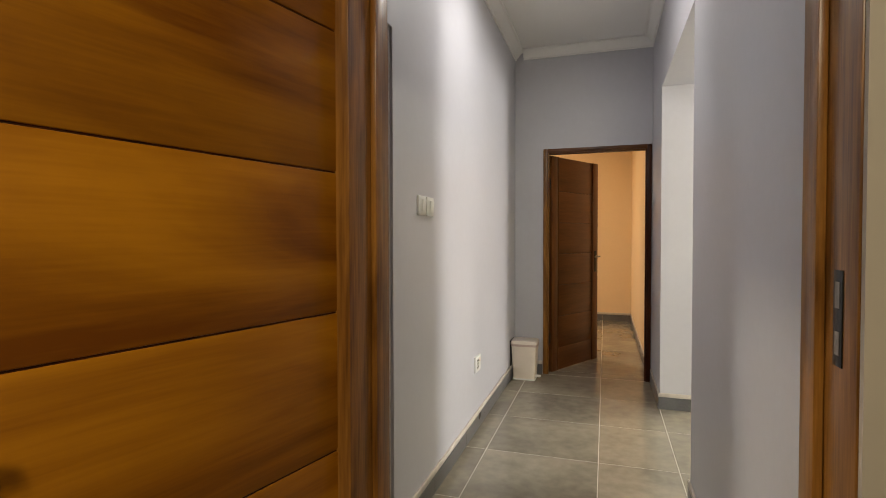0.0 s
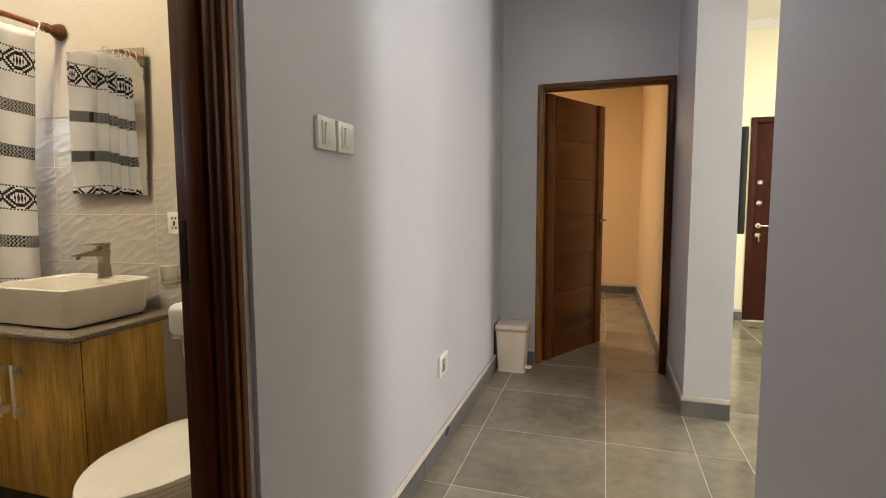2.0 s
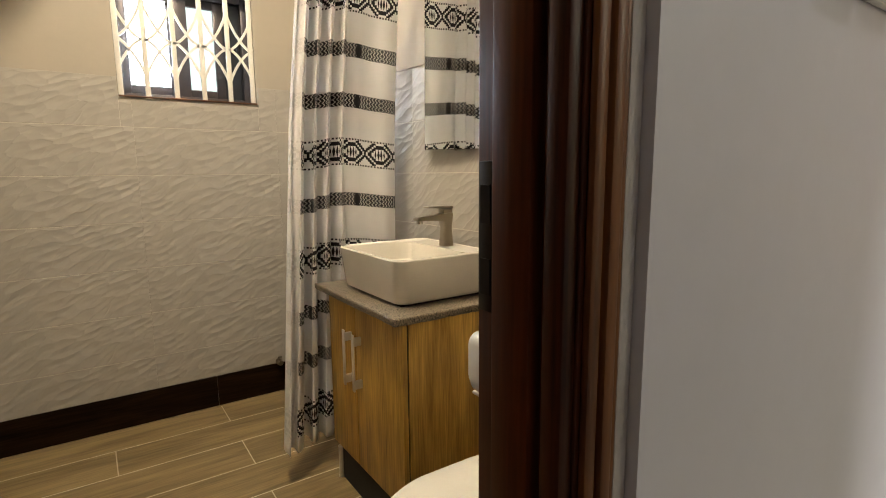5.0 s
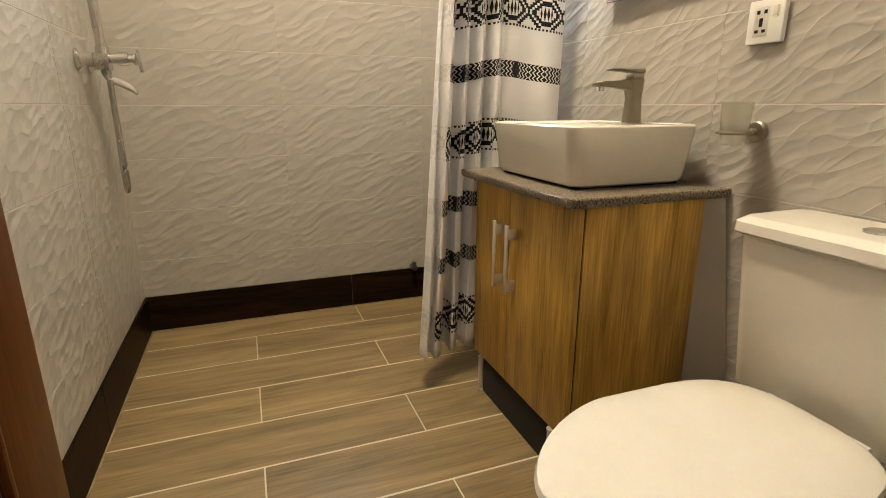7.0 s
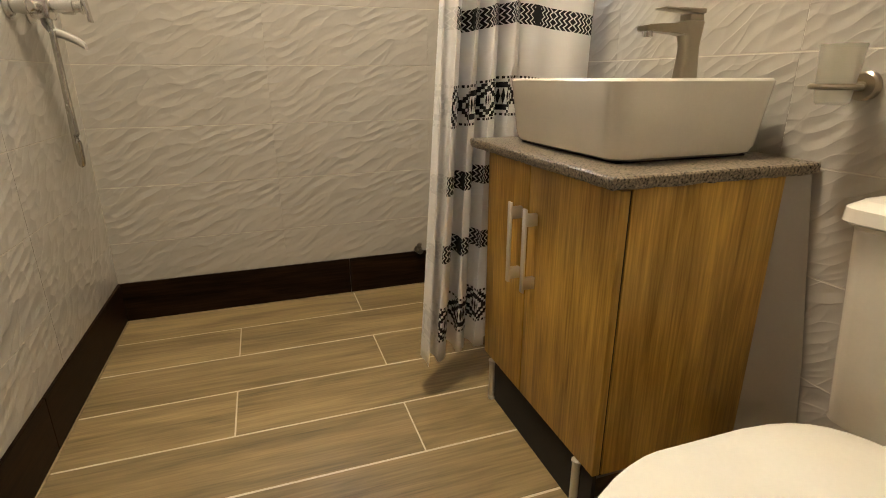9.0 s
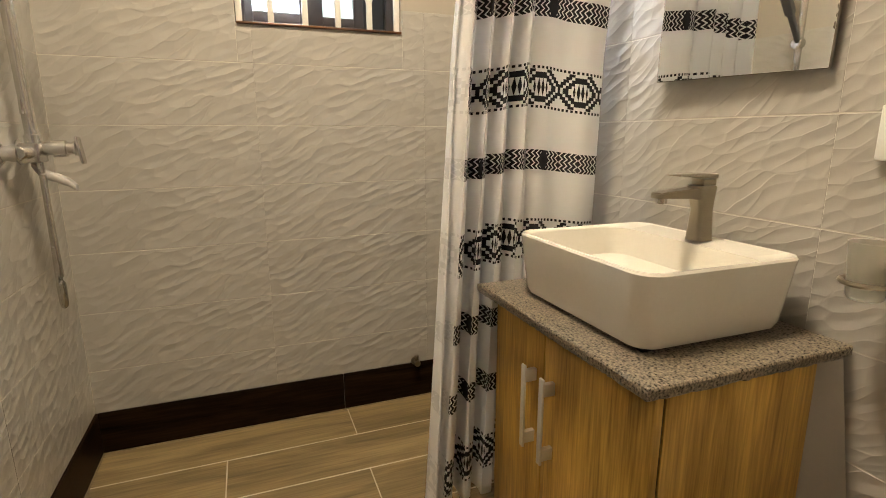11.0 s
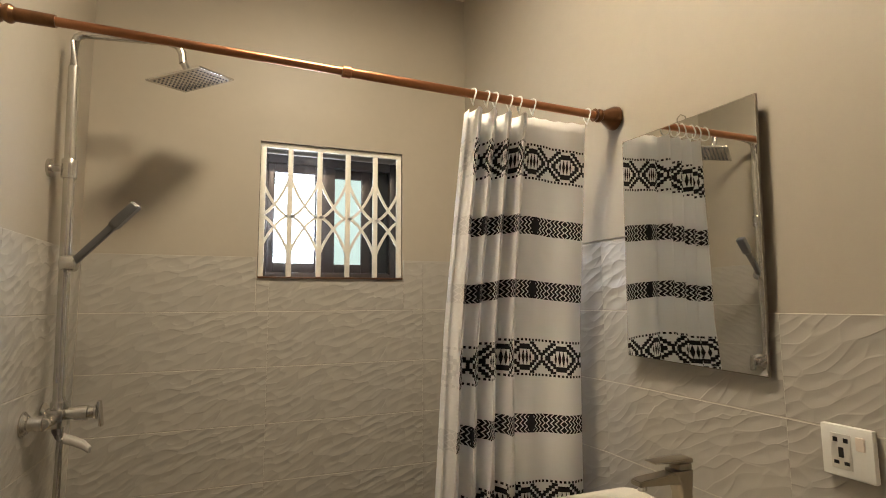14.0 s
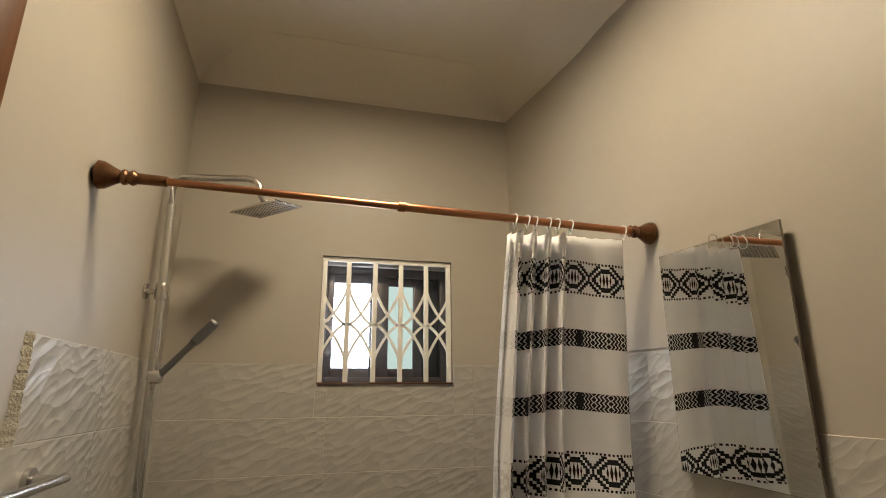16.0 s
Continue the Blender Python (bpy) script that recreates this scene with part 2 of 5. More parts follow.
M_cer.node_tree.nodes["Principled BSDF"].inputs["Coat Weight"].default_value = 0.4
M_plas = plain("white_plastic", (0.78, 0.78, 0.75), 0.3)
M_cplas = plain("cream_plastic", (0.78, 0.70, 0.62), 0.35)
M_cplas_w = plain("wrapping_film_white", (0.42, 0.40, 0.37), 0.45)
M_pink = plain("pinkish_plastic", (0.55, 0.42, 0.37), 0.35)
M_dark = plain("black_plastic", (0.012, 0.012, 0.013), 0.3)
M_gap = plain("dark_gap", (0.01, 0.009, 0.008), 0.8)
M_nickel = mat("brushed_nickel", (0.36, 0.32, 0.255), 0.30, 1.0, vary=0.03, scale=20, bump=0, rvary=0.02)
M_chrome = mat("satin_chrome", (0.62, 0.60, 0.57), 0.24, 1.0, vary=0.03, scale=20, bump=0, rvary=0.02)
M_alu = mat("brushed_aluminium", (0.72, 0.70, 0.66), 0.38, 0.6, vary=0.05, scale=20, bump=0.05)
M_copper = mat("copper_rod", (0.42, 0.19, 0.10), 0.32, 1.0, vary=0.05, scale=14, bump=0, rvary=0.03)
M_bronze = mat("brown_bronze", (0.16, 0.075, 0.035), 0.35, 0.7, vary=0.2, scale=30, bump=0.2)
M_black = mat("blackened_steel", (0.03, 0.028, 0.026), 0.4, 0.8, vary=0.2, scale=30, bump=0.2)
M_brass = mat("aged_steel", (0.25, 0.22, 0.18), 0.35, 1.0, vary=0.2, scale=30, bump=0.1)
M_grille = mat("ivory_enamel", (0.84, 0.81, 0.73), 0.35, vary=0.06, scale=25, fine=120, bump=0.15)
M_bronal = mat("dark_anodised", (0.075, 0.062, 0.06), 0.35, 0.5, vary=0.1, scale=20, bump=0.05)
M_screen = plain("black_screen", (0.006, 0.006, 0.007), 0.15, bump=0)
M_pane = glass("clear_pane", (0.95, 0.98, 1.0))
M_tint = glass("blue_tinted_pane", (0.42, 0.52, 0.47), 0.18)
M_frost = glass("frosted_glass", (0.95, 0.95, 0.9), 0.35)
M_noz = plain("grey_rubber", (0.05, 0.05, 0.055), 0.6)
M_hose = mat("steel_hose", (0.62, 0.60, 0.56), 0.25, 1.0, vary=0.1, scale=40, bump=0.15, bump_scale=500, dist=0.0006)
M_mirror = bpy.data.materials.new("mirror_silver")
M_mirror.use_nodes = True
mb = M_mirror.node_tree.nodes["Principled BSDF"]
mb.inputs["Base Color"].default_value = (0.86, 0.88, 0.88, 1)
mb.inputs["Metallic"].default_value, mb.inputs["Roughness"].default_value = 1.0, 0.02
M_led = bpy.data.materials.new("lamp_diffuser")
M_led.use_nodes = True
lb = M_led.node_tree.nodes["Principled BSDF"]
lb.inputs["Emission Color"].default_value, lb.inputs["Emission Strength"].default_value = (1, 0.88, 0.7, 1), 2.0


# ---- building helpers ----
def box(bm, x0, x1, y0, y1, z0, z1, bevel=0.0, seg=2):
    g = bmesh.ops.create_cube(bm, size=1)
    bmesh.ops.scale(bm, vec=(x1 - x0, y1 - y0, z1 - z0), verts=g["verts"])
    bmesh.ops.translate(bm, vec=((x0 + x1) / 2, (y0 + y1) / 2, (z0 + z1) / 2), verts=g["verts"])
    if bevel:
        vs = set(g["verts"])
        bmesh.ops.bevel(bm, geom=[e for e in bm.edges if e.verts[0] in vs], offset=bevel, segments=seg, affect="EDGES", profile=0.5)
    return bm


def boxm(*a, **k):
    return box(bmesh.new(), *a, **k)


def tube(bm, pts, r, n=12, r_end=None):
    """A round bar along points."""
    pts = [Vector(p) for p in pts]
    rings = []
    up = Vector((0, 0, 1))
    for i, p in enumerate(pts):
        d = (pts[min(i + 1, len(pts) - 1)] - pts[max(i - 1, 0)]).normalized()
        a = d.cross(up)
        if a.length < 0.05:
            a = d.cross(Vector((1, 0, 0)))
        a.normalize()
        b = d.cross(a)
        rr = r if r_end is None else r + (r_end - r) * i / (len(pts) - 1)
        rings.append([bm.verts.new(p + rr * (math.cos(2 * math.pi * k / n) * a + math.sin(2 * math.pi * k / n) * b)) for k in range(n)])
    for u, v in zip(rings, rings[1:]):
        for k in range(n):
            bm.faces.new((u[k], u[(k + 1) % n], v[(k + 1) % n], v[k]))
    bm.faces.new(rings[0][::-1])
    bm.faces.new(rings[-1])
    bmesh.ops.recalc_face_normals(bm, faces=bm.faces)
    return bm


def lathe(bm, start, way, profile, n=20):
    """A turned piece: profile of (distance along, radius)."""
    way = Vector(way).normalized()
    a = way.cross(Vector((0.3, 0.5, 0.81))).normalized()
    b = way.cross(a)
    rings = [[bm.verts.new(Vector(start) + way * d + r * (math.cos(2 * math.pi * k / n) * a + math.sin(2 * math.pi * k / n) * b)) for k in range(n)] for d, r in profile]
    for u, v in zip(rings, rings[1:]):
        for k in range(n):
            bm.faces.new((u[k], u[(k + 1) % n], v[(k + 1) % n], v[k]))
    bm.faces.new(rings[0][::-1])
    bm.faces.new(rings[-1])
    bmesh.ops.recalc_face_normals(bm, faces=bm.faces)
    return bm


def rounded(cx, cy, hx, hy, r, n=8, p=None):
    """Points of a rounded rectangle."""
    out = []
    for k, (sx, sy) in enumerate(((1, 1), (-1, 1), (-1, -1), (1, -1))):
        for i in range(n + 1):
            t = math.pi / 2 * (k + i / n)
            out.append((cx + sx * (hx - r) + r * math.cos(t), cy + sy * (hy - r) + r * math.sin(t)))
    return out


def loft(bm, loops, close_top=True, close_bottom=True):
    rings = [[bm.verts.new(p) for p in lp] for lp in loops]
    n = len(rings[0])
    for u, v in zip(rings, rings[1:]):
        for k in range(n):
            bm.faces.new((u[k], u[(k + 1) % n], v[(k + 1) % n], v[k]))
    if close_bottom:
        bm.faces.new(rings[0][::-1])
    if close_top:
        bm.faces.new(rings[-1])
    bmesh.ops.recalc_face_normals(bm, faces=bm.faces)
    return bm


def mesh_of(name, bm, material, smooth=30):
    me = bpy.data.meshes.new(name)
    bm.to_mesh(me)
    bm.free()
    me.materials.append(material)
    if smooth:
        for p in me.polygons:
            p.use_smooth = True
        me.set_sharp_from_angle(angle=radians(smooth))
    return me


def part(name, bm, material, parent, label=""):
    ob = new(name, mesh_of(name, bm, material))
    ob.parent = parent
    if label:
        ob["label"] = label
    return ob


def thing(name, at, label, category, group="", kind=""):
    ob = new(name)
    ob.empty_display_size = 0.05
    ob.matrix_world = at if isinstance(at, Matrix) else Matrix.Translation(at)
    return tagged(ob, label, category, group, kind)


def struct(name, bm, material, label, category):
    return tagged(new(name, mesh_of(name, bm, material)), label, category, "", "structure")


H = 3.05
XW, XE = -0.78, 0.44
BX, BY0, BY1, BE, FZ = -3.365, 1.135, 2.812, -0.95, -0.02
YF = 4.94

# ---- structure ----
bm = bmesh.new()
box(bm, -4.2, 6.0, -3.4, 9.4, -0.30, -0.05)
struct("floor_slab", bm, M_grout, "grey screed slab under the tiled floors", "floor")
bm = bmesh.new()
box(bm, XW, 4.6, -3.2, 9.2, -0.05, -0.0008)
box(bm, -3.4, XW, YF + 0.15, 9.2, -0.05, -0.0008)
box(bm, -3.4, XW, -3.2, 0.99, -0.05, -0.0008)
floor = struct("floor", bm, M_grout, "grey porcelain tiled floor with pale grout lines", "floor")
bath_floor = struct("floor_bathroom", boxm(BX - 0.02, XW, BY0 - 0.02, BY1 + 0.02, -0.05, FZ - 0.0008), M_grout_b, "wood-look plank tiled bathroom floor", "floor")

# corridor side of the bathroom wall, with the door opening
BD0, BD1, BDH = 1.165, 1.968, 2.14
def wall_x(name, x0, x1, y0, y1, gaps, m, label, z0=-0.05):
    bm = bmesh.new()
    y = y0
    for a, b, lo, hi in gaps:
        box(bm, x0, x1, y, a, z0, H)
        box(bm, x0, x1, a, b, hi, H)
        if lo > z0:
            box(bm, x0, x1, a, b, z0, lo)
        y = b
    box(bm, x0, x1, y, y1, z0, H)
    return struct(name, bm, m, label, "wall")


def wall_y(name, y0, y1, x0, x1, gaps, m, label, z0=-0.05):
    bm = bmesh.new()
    x = x0
    for a, b, lo, hi in gaps:
        box(bm, x, a, y0, y1, z0, H)
        box(bm, a, b, y0, y1, hi, H)
        if lo > z0:
            box(bm, a, b, y0, y1, z0, lo)
        x = b
    box(bm, x, x1, y0, y1, z0, H)
    return struct(name, bm, m, label, "wall")


wall_x("wall_corridor_west", -0.865, XW, 1.21, YF, [(BD0 + 0.045, BD1, -0.05, BDH)], M_grey, "smooth grey painted corridor wall")
wall_x("wall_bathroom_east", BE, -0.865, BY0, BY1, [(BD0, BD1, -0.05, BDH)], M_cream, "cream painted bathroom wall beside the door")
wall_y("wall_bathroom_south", 0.99, BY0, -3.65, BE + 0.17, [], M_cream, "cream painted bathroom wall above relief tiles")
wall_y("wall_bathroom_north", BY1, 3.0, -3.65, -0.865, [], M_cream, "cream painted bathroom wall above relief tiles")
YS, XS = 2.682, -2.52
bm = bmesh.new()
loft(bm, [[(BX - 0.02, YS, z), (XS, BY1 - 0.001, z), (BX - 0.02, BY1 - 0.001, z)] for z in (-0.05, 1.65)])
# above the tiles the plaster bends gently into the straight wall
sk_bend = (BY1 - YS) / (XS - BX)
bend = [(XS - 0.3 + 0.06 * k, BY1 - 0.001 - sk_bend * (0.6 - 0.06 * k) ** 2 / 1.2) for k in range(11)]
bend[-1] = (bend[-1][0], BY1 + 0.0006)
loft(bm, [[(BX - 0.02, YS, z)] + [(x, y, z) for x, y in bend] + [(BX - 0.02, BY1 - 0.001, z)] for z in (1.65, H)])
struct("wall_shower_north", bm, M_cream, "cream painted shower wall above relief tiles", "wall")
WY0, WY1, WZ0, WZ1 = 1.752, 2.368, 1.56, 2.135
wall_x("wall_bathroom_west", -3.60, BX, BY0, BY1, [(WY0, WY1, WZ0, WZ1)], M_cream, "cream painted bathroom wall with a small window")
# the bedroom wall where the walk begins
DX0, DX1, DH = -0.53, 0.47, 2.14
wall_y("wall_bedroom", 1.00, 1.10, XW, 1.4, [(DX0, DX1, -0.05, DH)], M_cream, "cream painted bedroom wall round the doorway")
wall_y("wall_bedroom_plaster", 0.984, 0.997, -0.78, 1.4, [(DX0, 0.428, -0.05, DH)], M_cream, "cream plaster edge of the bedroom doorway")
wall_y("wall_corridor_south", 1.10, 1.21, XW, 1.4, [(DX0, DX1, -0.05, DH)], M_grey, "grey painted corridor end wall round the doorway")
wall_x("wall_corridor_east", XE, XE + 0.24, 1.21, 4.19, [(2.72, 4.185, -0.05, 2.41)], M_grey, "grey painted corridor wall with a wide opening")
wall_x("wall_pillar", XE, 0.675, 4.19, YF + 0.15, [], M_grey, "grey painted wall end between corridor and living room")
FD0, FD1, FDH = -0.515, 0.435, 2.115
wall_y("wall_corridor_north", YF, YF + 0.08, XW - 0.085, XE, [(FD0, FD1, -0.05, FDH)], M_grey, "grey painted corridor end wall round a doorway")
wall_y("wall_far_room_south", YF + 0.08, YF + 0.15, -3.4, XE, [(FD0, FD1, -0.05, FDH)], M_peach, "peach painted room wall round the doorway")
wall_y("wall_far_room_north", 8.4, 8.55, -3.4, 0.6, [], M_peach, "peach painted far wall of the room")
wall_x("wall_far_room_east", XE - 0.015, 0.6, YF + 0.15, 8.4, [], M_peach, "peach painted side wall of the room")
wall_x("wall_living_west", 0.6, 0.675, YF + 0.15, 7.02, [], M_living, "pale yellow painted living room wall")
wall_x("wall_far_room_west", -3.55, -3.4, YF + 0.08, 8.55, [(6.0, 7.4, 0.9, 2.1)], M_peach, "peach painted room wall with a window opening")
wall_y("wall_living_north", 7.02, 7.2, 0.6, 4.6, [(1.385, 2.36, -0.05, 2.10)], M_living, "pale yellow painted living room wall round the entrance")
wall_x("wall_living_east", 4.4, 4.6, -3.2, 7.02, [(2.65, 3.55, 0.95, 2.25)], M_living, "pale yellow living room wall with a window opening")
wall_y("wall_living_south", 1.21, 1.35, 0.68, 4.4, [], M_living, "pale yellow painted living room wall")
wall_x("wall_bedroom_west", -3.55, -3.4, -3.2, 0.99, [], M_cream, "cream painted bedroom wall")
wall_x("wall_bedroom_east", 1.4, 1.55, -3.2, 1.2, [], M_cream, "cream painted bedroom wall")
wall_y("wall_bedroom_south", -3.35, -3.2, -3.55, 4.6, [], M_cream, "cream painted bedroom wall")
struct("ceiling", boxm(XW - 0.05, 4.6, -3.35, 9.2, H, H + 0.15), M_ceil, "white painted ceiling", "ceiling")
struct("ceiling_far_room", boxm(-3.55, XW - 0.05, YF, 9.2, H, H + 0.15), M_ceil, "white painted ceiling", "ceiling")
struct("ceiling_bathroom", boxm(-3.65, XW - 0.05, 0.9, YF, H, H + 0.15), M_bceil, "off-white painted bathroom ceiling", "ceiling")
struct("ceiling_bedroom", boxm(-3.55, XW - 0.05, -3.35, 0.9, H, H + 0.15), M_ceil, "white painted ceiling", "ceiling")


def cornice(name, pts, label="white moulded plaster cornice", m=None, cove=False):
    """A stepped cove moulding along a line; pts: ends and the way into the room."""
    bm = bmesh.new()
    for (x0, y0, x1, y1, nx, ny) in pts:
        prof = [(0, 0), (0, -0.085), (0.012, -0.085), (0.014, -0.07), (0.03, -0.055), (0.05, -0.03), (0.066, -0.016), (0.082, -0.014), (0.082, 0)]
        if cove:
            arc = [math.pi / 2 * k / 9 for k in range(10)]
            prof = [(0, 0)] + [(0.32 * (1 - math.cos(q)), -0.10 * (1 - math.sin(q)) - 0.001) for q in arc] + [(0.32, 0)]
        loops = []
        for x, y in ((x0, y0), (x1, y1)):
            loops.append([(x + nx * a, y + ny * a, H - 0.002 + b) for a, b in prof])
        loft(bm, loops)
    return struct(name, bm, m or M_ceil, label, "cornice")


cornice("cornice_corridor", [(XW + 0.001, 1.22, XW + 0.001, YF - 0.001, 1, 0), (XW + 0.08, YF - 0.001, XE - 0.001, YF - 0.001, 0, -1), (XE - 0.001, 1.22, XE - 0.001, YF - 0.08, -1, 0)])
cornice("cornice_living", [(0.68, 7.018, 4.39, 7.018, 0, -1)])
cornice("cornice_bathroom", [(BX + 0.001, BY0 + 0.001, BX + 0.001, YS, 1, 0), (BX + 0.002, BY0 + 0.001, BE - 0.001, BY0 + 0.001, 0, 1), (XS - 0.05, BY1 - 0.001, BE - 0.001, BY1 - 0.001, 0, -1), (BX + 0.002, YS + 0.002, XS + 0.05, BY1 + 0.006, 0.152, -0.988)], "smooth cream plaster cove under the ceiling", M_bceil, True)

# outside the bathroom window
struct("ground", boxm(-400, 400, -400, 400, -0.8, -0.4), mat("dry_earth", (0.24, 0.17, 0.11), 0.9, vary=0.3, scale=0.6, fine=9, bump=0.5, dist=0.02), "bare brown earth outside the house", "ground")
M_glow = bpy.data.materials.new("bright_haze")
M_glow.use_nodes = True
gb = M_glow.node_tree.nodes["Principled BSDF"]
gb.inputs["Emission Color"].default_value, gb.inputs["Emission Strength"].default_value = (0.95, 0.98, 1.0, 1), 1.7
struct("backdrop", boxm(-60, -59, -60, 70, -0.4, 60), M_glow, "bright hazy sky outside the bathroom window", "backdrop")


# ---- doors and frames ----
def door_frame(name, label, posts, head, kind_mats):
    """A rebated frame: two posts, a head, each a mesh."""
    fr = thing(name, (0, 0, 0), label, "door frame", "", "structure")
    for pname, boxes, m in posts + [head]:
        bm = bmesh.new()
        for b in boxes:
            box(bm, *b, bevel=0.003)
        part(pname, bm, m, fr)
    return fr


# posts in the shaded tone, bead in a lit one
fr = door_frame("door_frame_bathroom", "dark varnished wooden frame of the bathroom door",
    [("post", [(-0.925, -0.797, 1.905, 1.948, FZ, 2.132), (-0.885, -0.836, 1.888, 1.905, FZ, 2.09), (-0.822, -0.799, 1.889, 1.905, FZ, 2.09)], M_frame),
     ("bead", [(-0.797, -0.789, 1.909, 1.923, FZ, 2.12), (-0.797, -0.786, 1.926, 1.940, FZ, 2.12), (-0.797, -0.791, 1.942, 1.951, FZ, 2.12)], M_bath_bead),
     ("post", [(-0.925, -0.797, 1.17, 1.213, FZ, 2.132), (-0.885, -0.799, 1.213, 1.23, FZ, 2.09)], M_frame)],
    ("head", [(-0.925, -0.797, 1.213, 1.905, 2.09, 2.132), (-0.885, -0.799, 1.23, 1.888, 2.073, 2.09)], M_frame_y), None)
bm = bmesh.new()
box(bm, -0.921, -0.897, 1.9025, 1.905, 1.067, 1.211, 0.0008)
part("strike_plate", bm, M_black, fr, "worn blackened strike plate")
part("latch_hole", box(boxm(-0.916, -0.902, 1.901, 1.9024, 1.153, 1.189), -0.916, -0.902, 1.901, 1.9024, 1.084, 1.119), M_gap, fr)
struct("reveal_bathroom", boxm(-0.865, XW - 0.010, 1.9485, 1.9675, FZ, 2.14, bevel=0.004), M_edge, "rough unpainted plaster edge beside the door frame", "trim")

# posts in the lit tone of the varnish, head in the darker one
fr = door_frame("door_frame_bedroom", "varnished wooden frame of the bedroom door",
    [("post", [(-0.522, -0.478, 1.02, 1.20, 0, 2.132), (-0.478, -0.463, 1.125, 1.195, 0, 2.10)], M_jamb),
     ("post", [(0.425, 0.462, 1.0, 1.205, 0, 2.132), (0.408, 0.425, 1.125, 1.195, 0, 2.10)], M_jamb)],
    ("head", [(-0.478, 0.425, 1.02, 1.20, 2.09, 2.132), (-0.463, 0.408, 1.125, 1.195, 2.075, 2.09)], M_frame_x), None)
bm = bmesh.new()
box(bm, 0.4225, 0.425, 1.05, 1.085, 1.07, 1.235, 0.0008)
sp = part("strike_plate", bm, M_black, fr, "worn blackened strike plate")
part("latch_hole", box(boxm(0.4215, 0.4224, 1.058, 1.076, 1.17, 1.215), 0.4215, 0.4224, 1.058, 1.076, 1.09, 1.13), M_brass, sp)

# left post coloured as lit, right post as shaded
fr = door_frame("door_frame_far", "varnished wooden frame of the far room door, one post coloured lit, one shaded",
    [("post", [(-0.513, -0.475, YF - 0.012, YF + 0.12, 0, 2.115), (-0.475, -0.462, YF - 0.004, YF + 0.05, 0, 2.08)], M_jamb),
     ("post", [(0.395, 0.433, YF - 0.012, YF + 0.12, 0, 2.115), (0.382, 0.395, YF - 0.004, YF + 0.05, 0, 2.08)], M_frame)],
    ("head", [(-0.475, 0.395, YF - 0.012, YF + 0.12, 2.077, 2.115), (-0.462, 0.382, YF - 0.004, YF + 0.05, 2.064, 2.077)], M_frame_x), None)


def board_door(name, m, label, width, mh, mv, grooves, side=1, stile=0.095):
    """A leaf along its own +y from the hinge, with stiles, seven boards and V joints; faces along x."""
    d = thing(name, m, label, "door")
    T, Ht = 0.04, 2.06
    part("stile", boxm(0, T, 0.0, stile, 0.008, Ht, bevel=0.003), mv, d)
    part("stile", boxm(0, T, width - stile, width, 0.008, Ht, bevel=0.003), mv, d)
    for y in (stile, width - stile - 0.014):
        part("bead", boxm(-0.004, T + 0.004, y + 0.003, y + 0.011, 0.008, Ht, bevel=0.003), M_bead if mv == M_door_v else mv, d)
        part("bead_groove", boxm(0.006, T - 0.006, y - 0.001, y + 0.015, 0.008, Ht - 0.001), M_frame, d)
    zs = [0.008] + grooves + [Ht]
    a, b = stile + 0.014, width - stile - 0.014
    for z0, z1 in zip(zs, zs[1:]):
        part("board", boxm(0.005, T - 0.005, a, b, z0 + 0.0013, z1 - 0.0013, bevel=0.004), mh, d)
    part("core", boxm(0.008, T - 0.008, a, b, 0.01, Ht - 0.01), M_frame, d)
    for z in (0.28, 1.75):
        part("hinge", lathe(bmesh.new(), (0.02, -0.006, z), (0, 0, 1), [(0, 0.006), (0.1, 0.006)], 10), M_black, d, "blackened steel butt hinge")
    for sx, x in ((-1, 0.0), (1, T)):
        hb = part("handle_plate", boxm(min(x, x + sx * 0.006), max(x, x + sx * 0.006), width - 0.07, width - 0.03, 0.93, 1.15, bevel=0.003), M_black, d, "blackened lever handle plate")
        bm = bmesh.new()
        tube(bm, [(x + sx * 0.004, width - 0.05, 1.09), (x + sx * 0.05, width - 0.05, 1.09)], 0.009)
        tube(bm, [(x + sx * 0.048, width - 0.043, 1.09), (x + sx * 0.05, width - 0.10, 1.09), (x + sx * 0.046, width - 0.135, 1.088)], 0.008)
        part("lever", bm, M_brass, hb)
    return d


G = [0.225, 0.527, 0.829, 1.13, 1.432, 1.733]
# the bedroom leaf stands back into the bedroom
bed = board_door("bedroom_door", pose(-0.476, 1.138, 0, 0, 0, 166.5), "golden varnished hardwood door of horizontal boards, open", 0.88, M_door_h, M_door_v, G)
part("screw_head", lathe(bmesh.new(), (0.0, 0.034, 1.12), (-1, 0, 0), [(0, 0.004), (0.002, 0.003)], 10), M_alu, bed, "bright screw head")
board_door("bathroom_door", pose(-0.925, 1.212, FZ, 0, 0, 81), "dark varnished wooden door swung open into the bathroom", 0.685, M_far_board, M_fdoor_v, G)
board_door("far_room_door", pose(-0.47, YF + 0.07, 0, 0, 0, -29), "reddish varnished wooden door of horizontal boards, ajar", 0.83, M_far_board, M_fdoor_v, G)


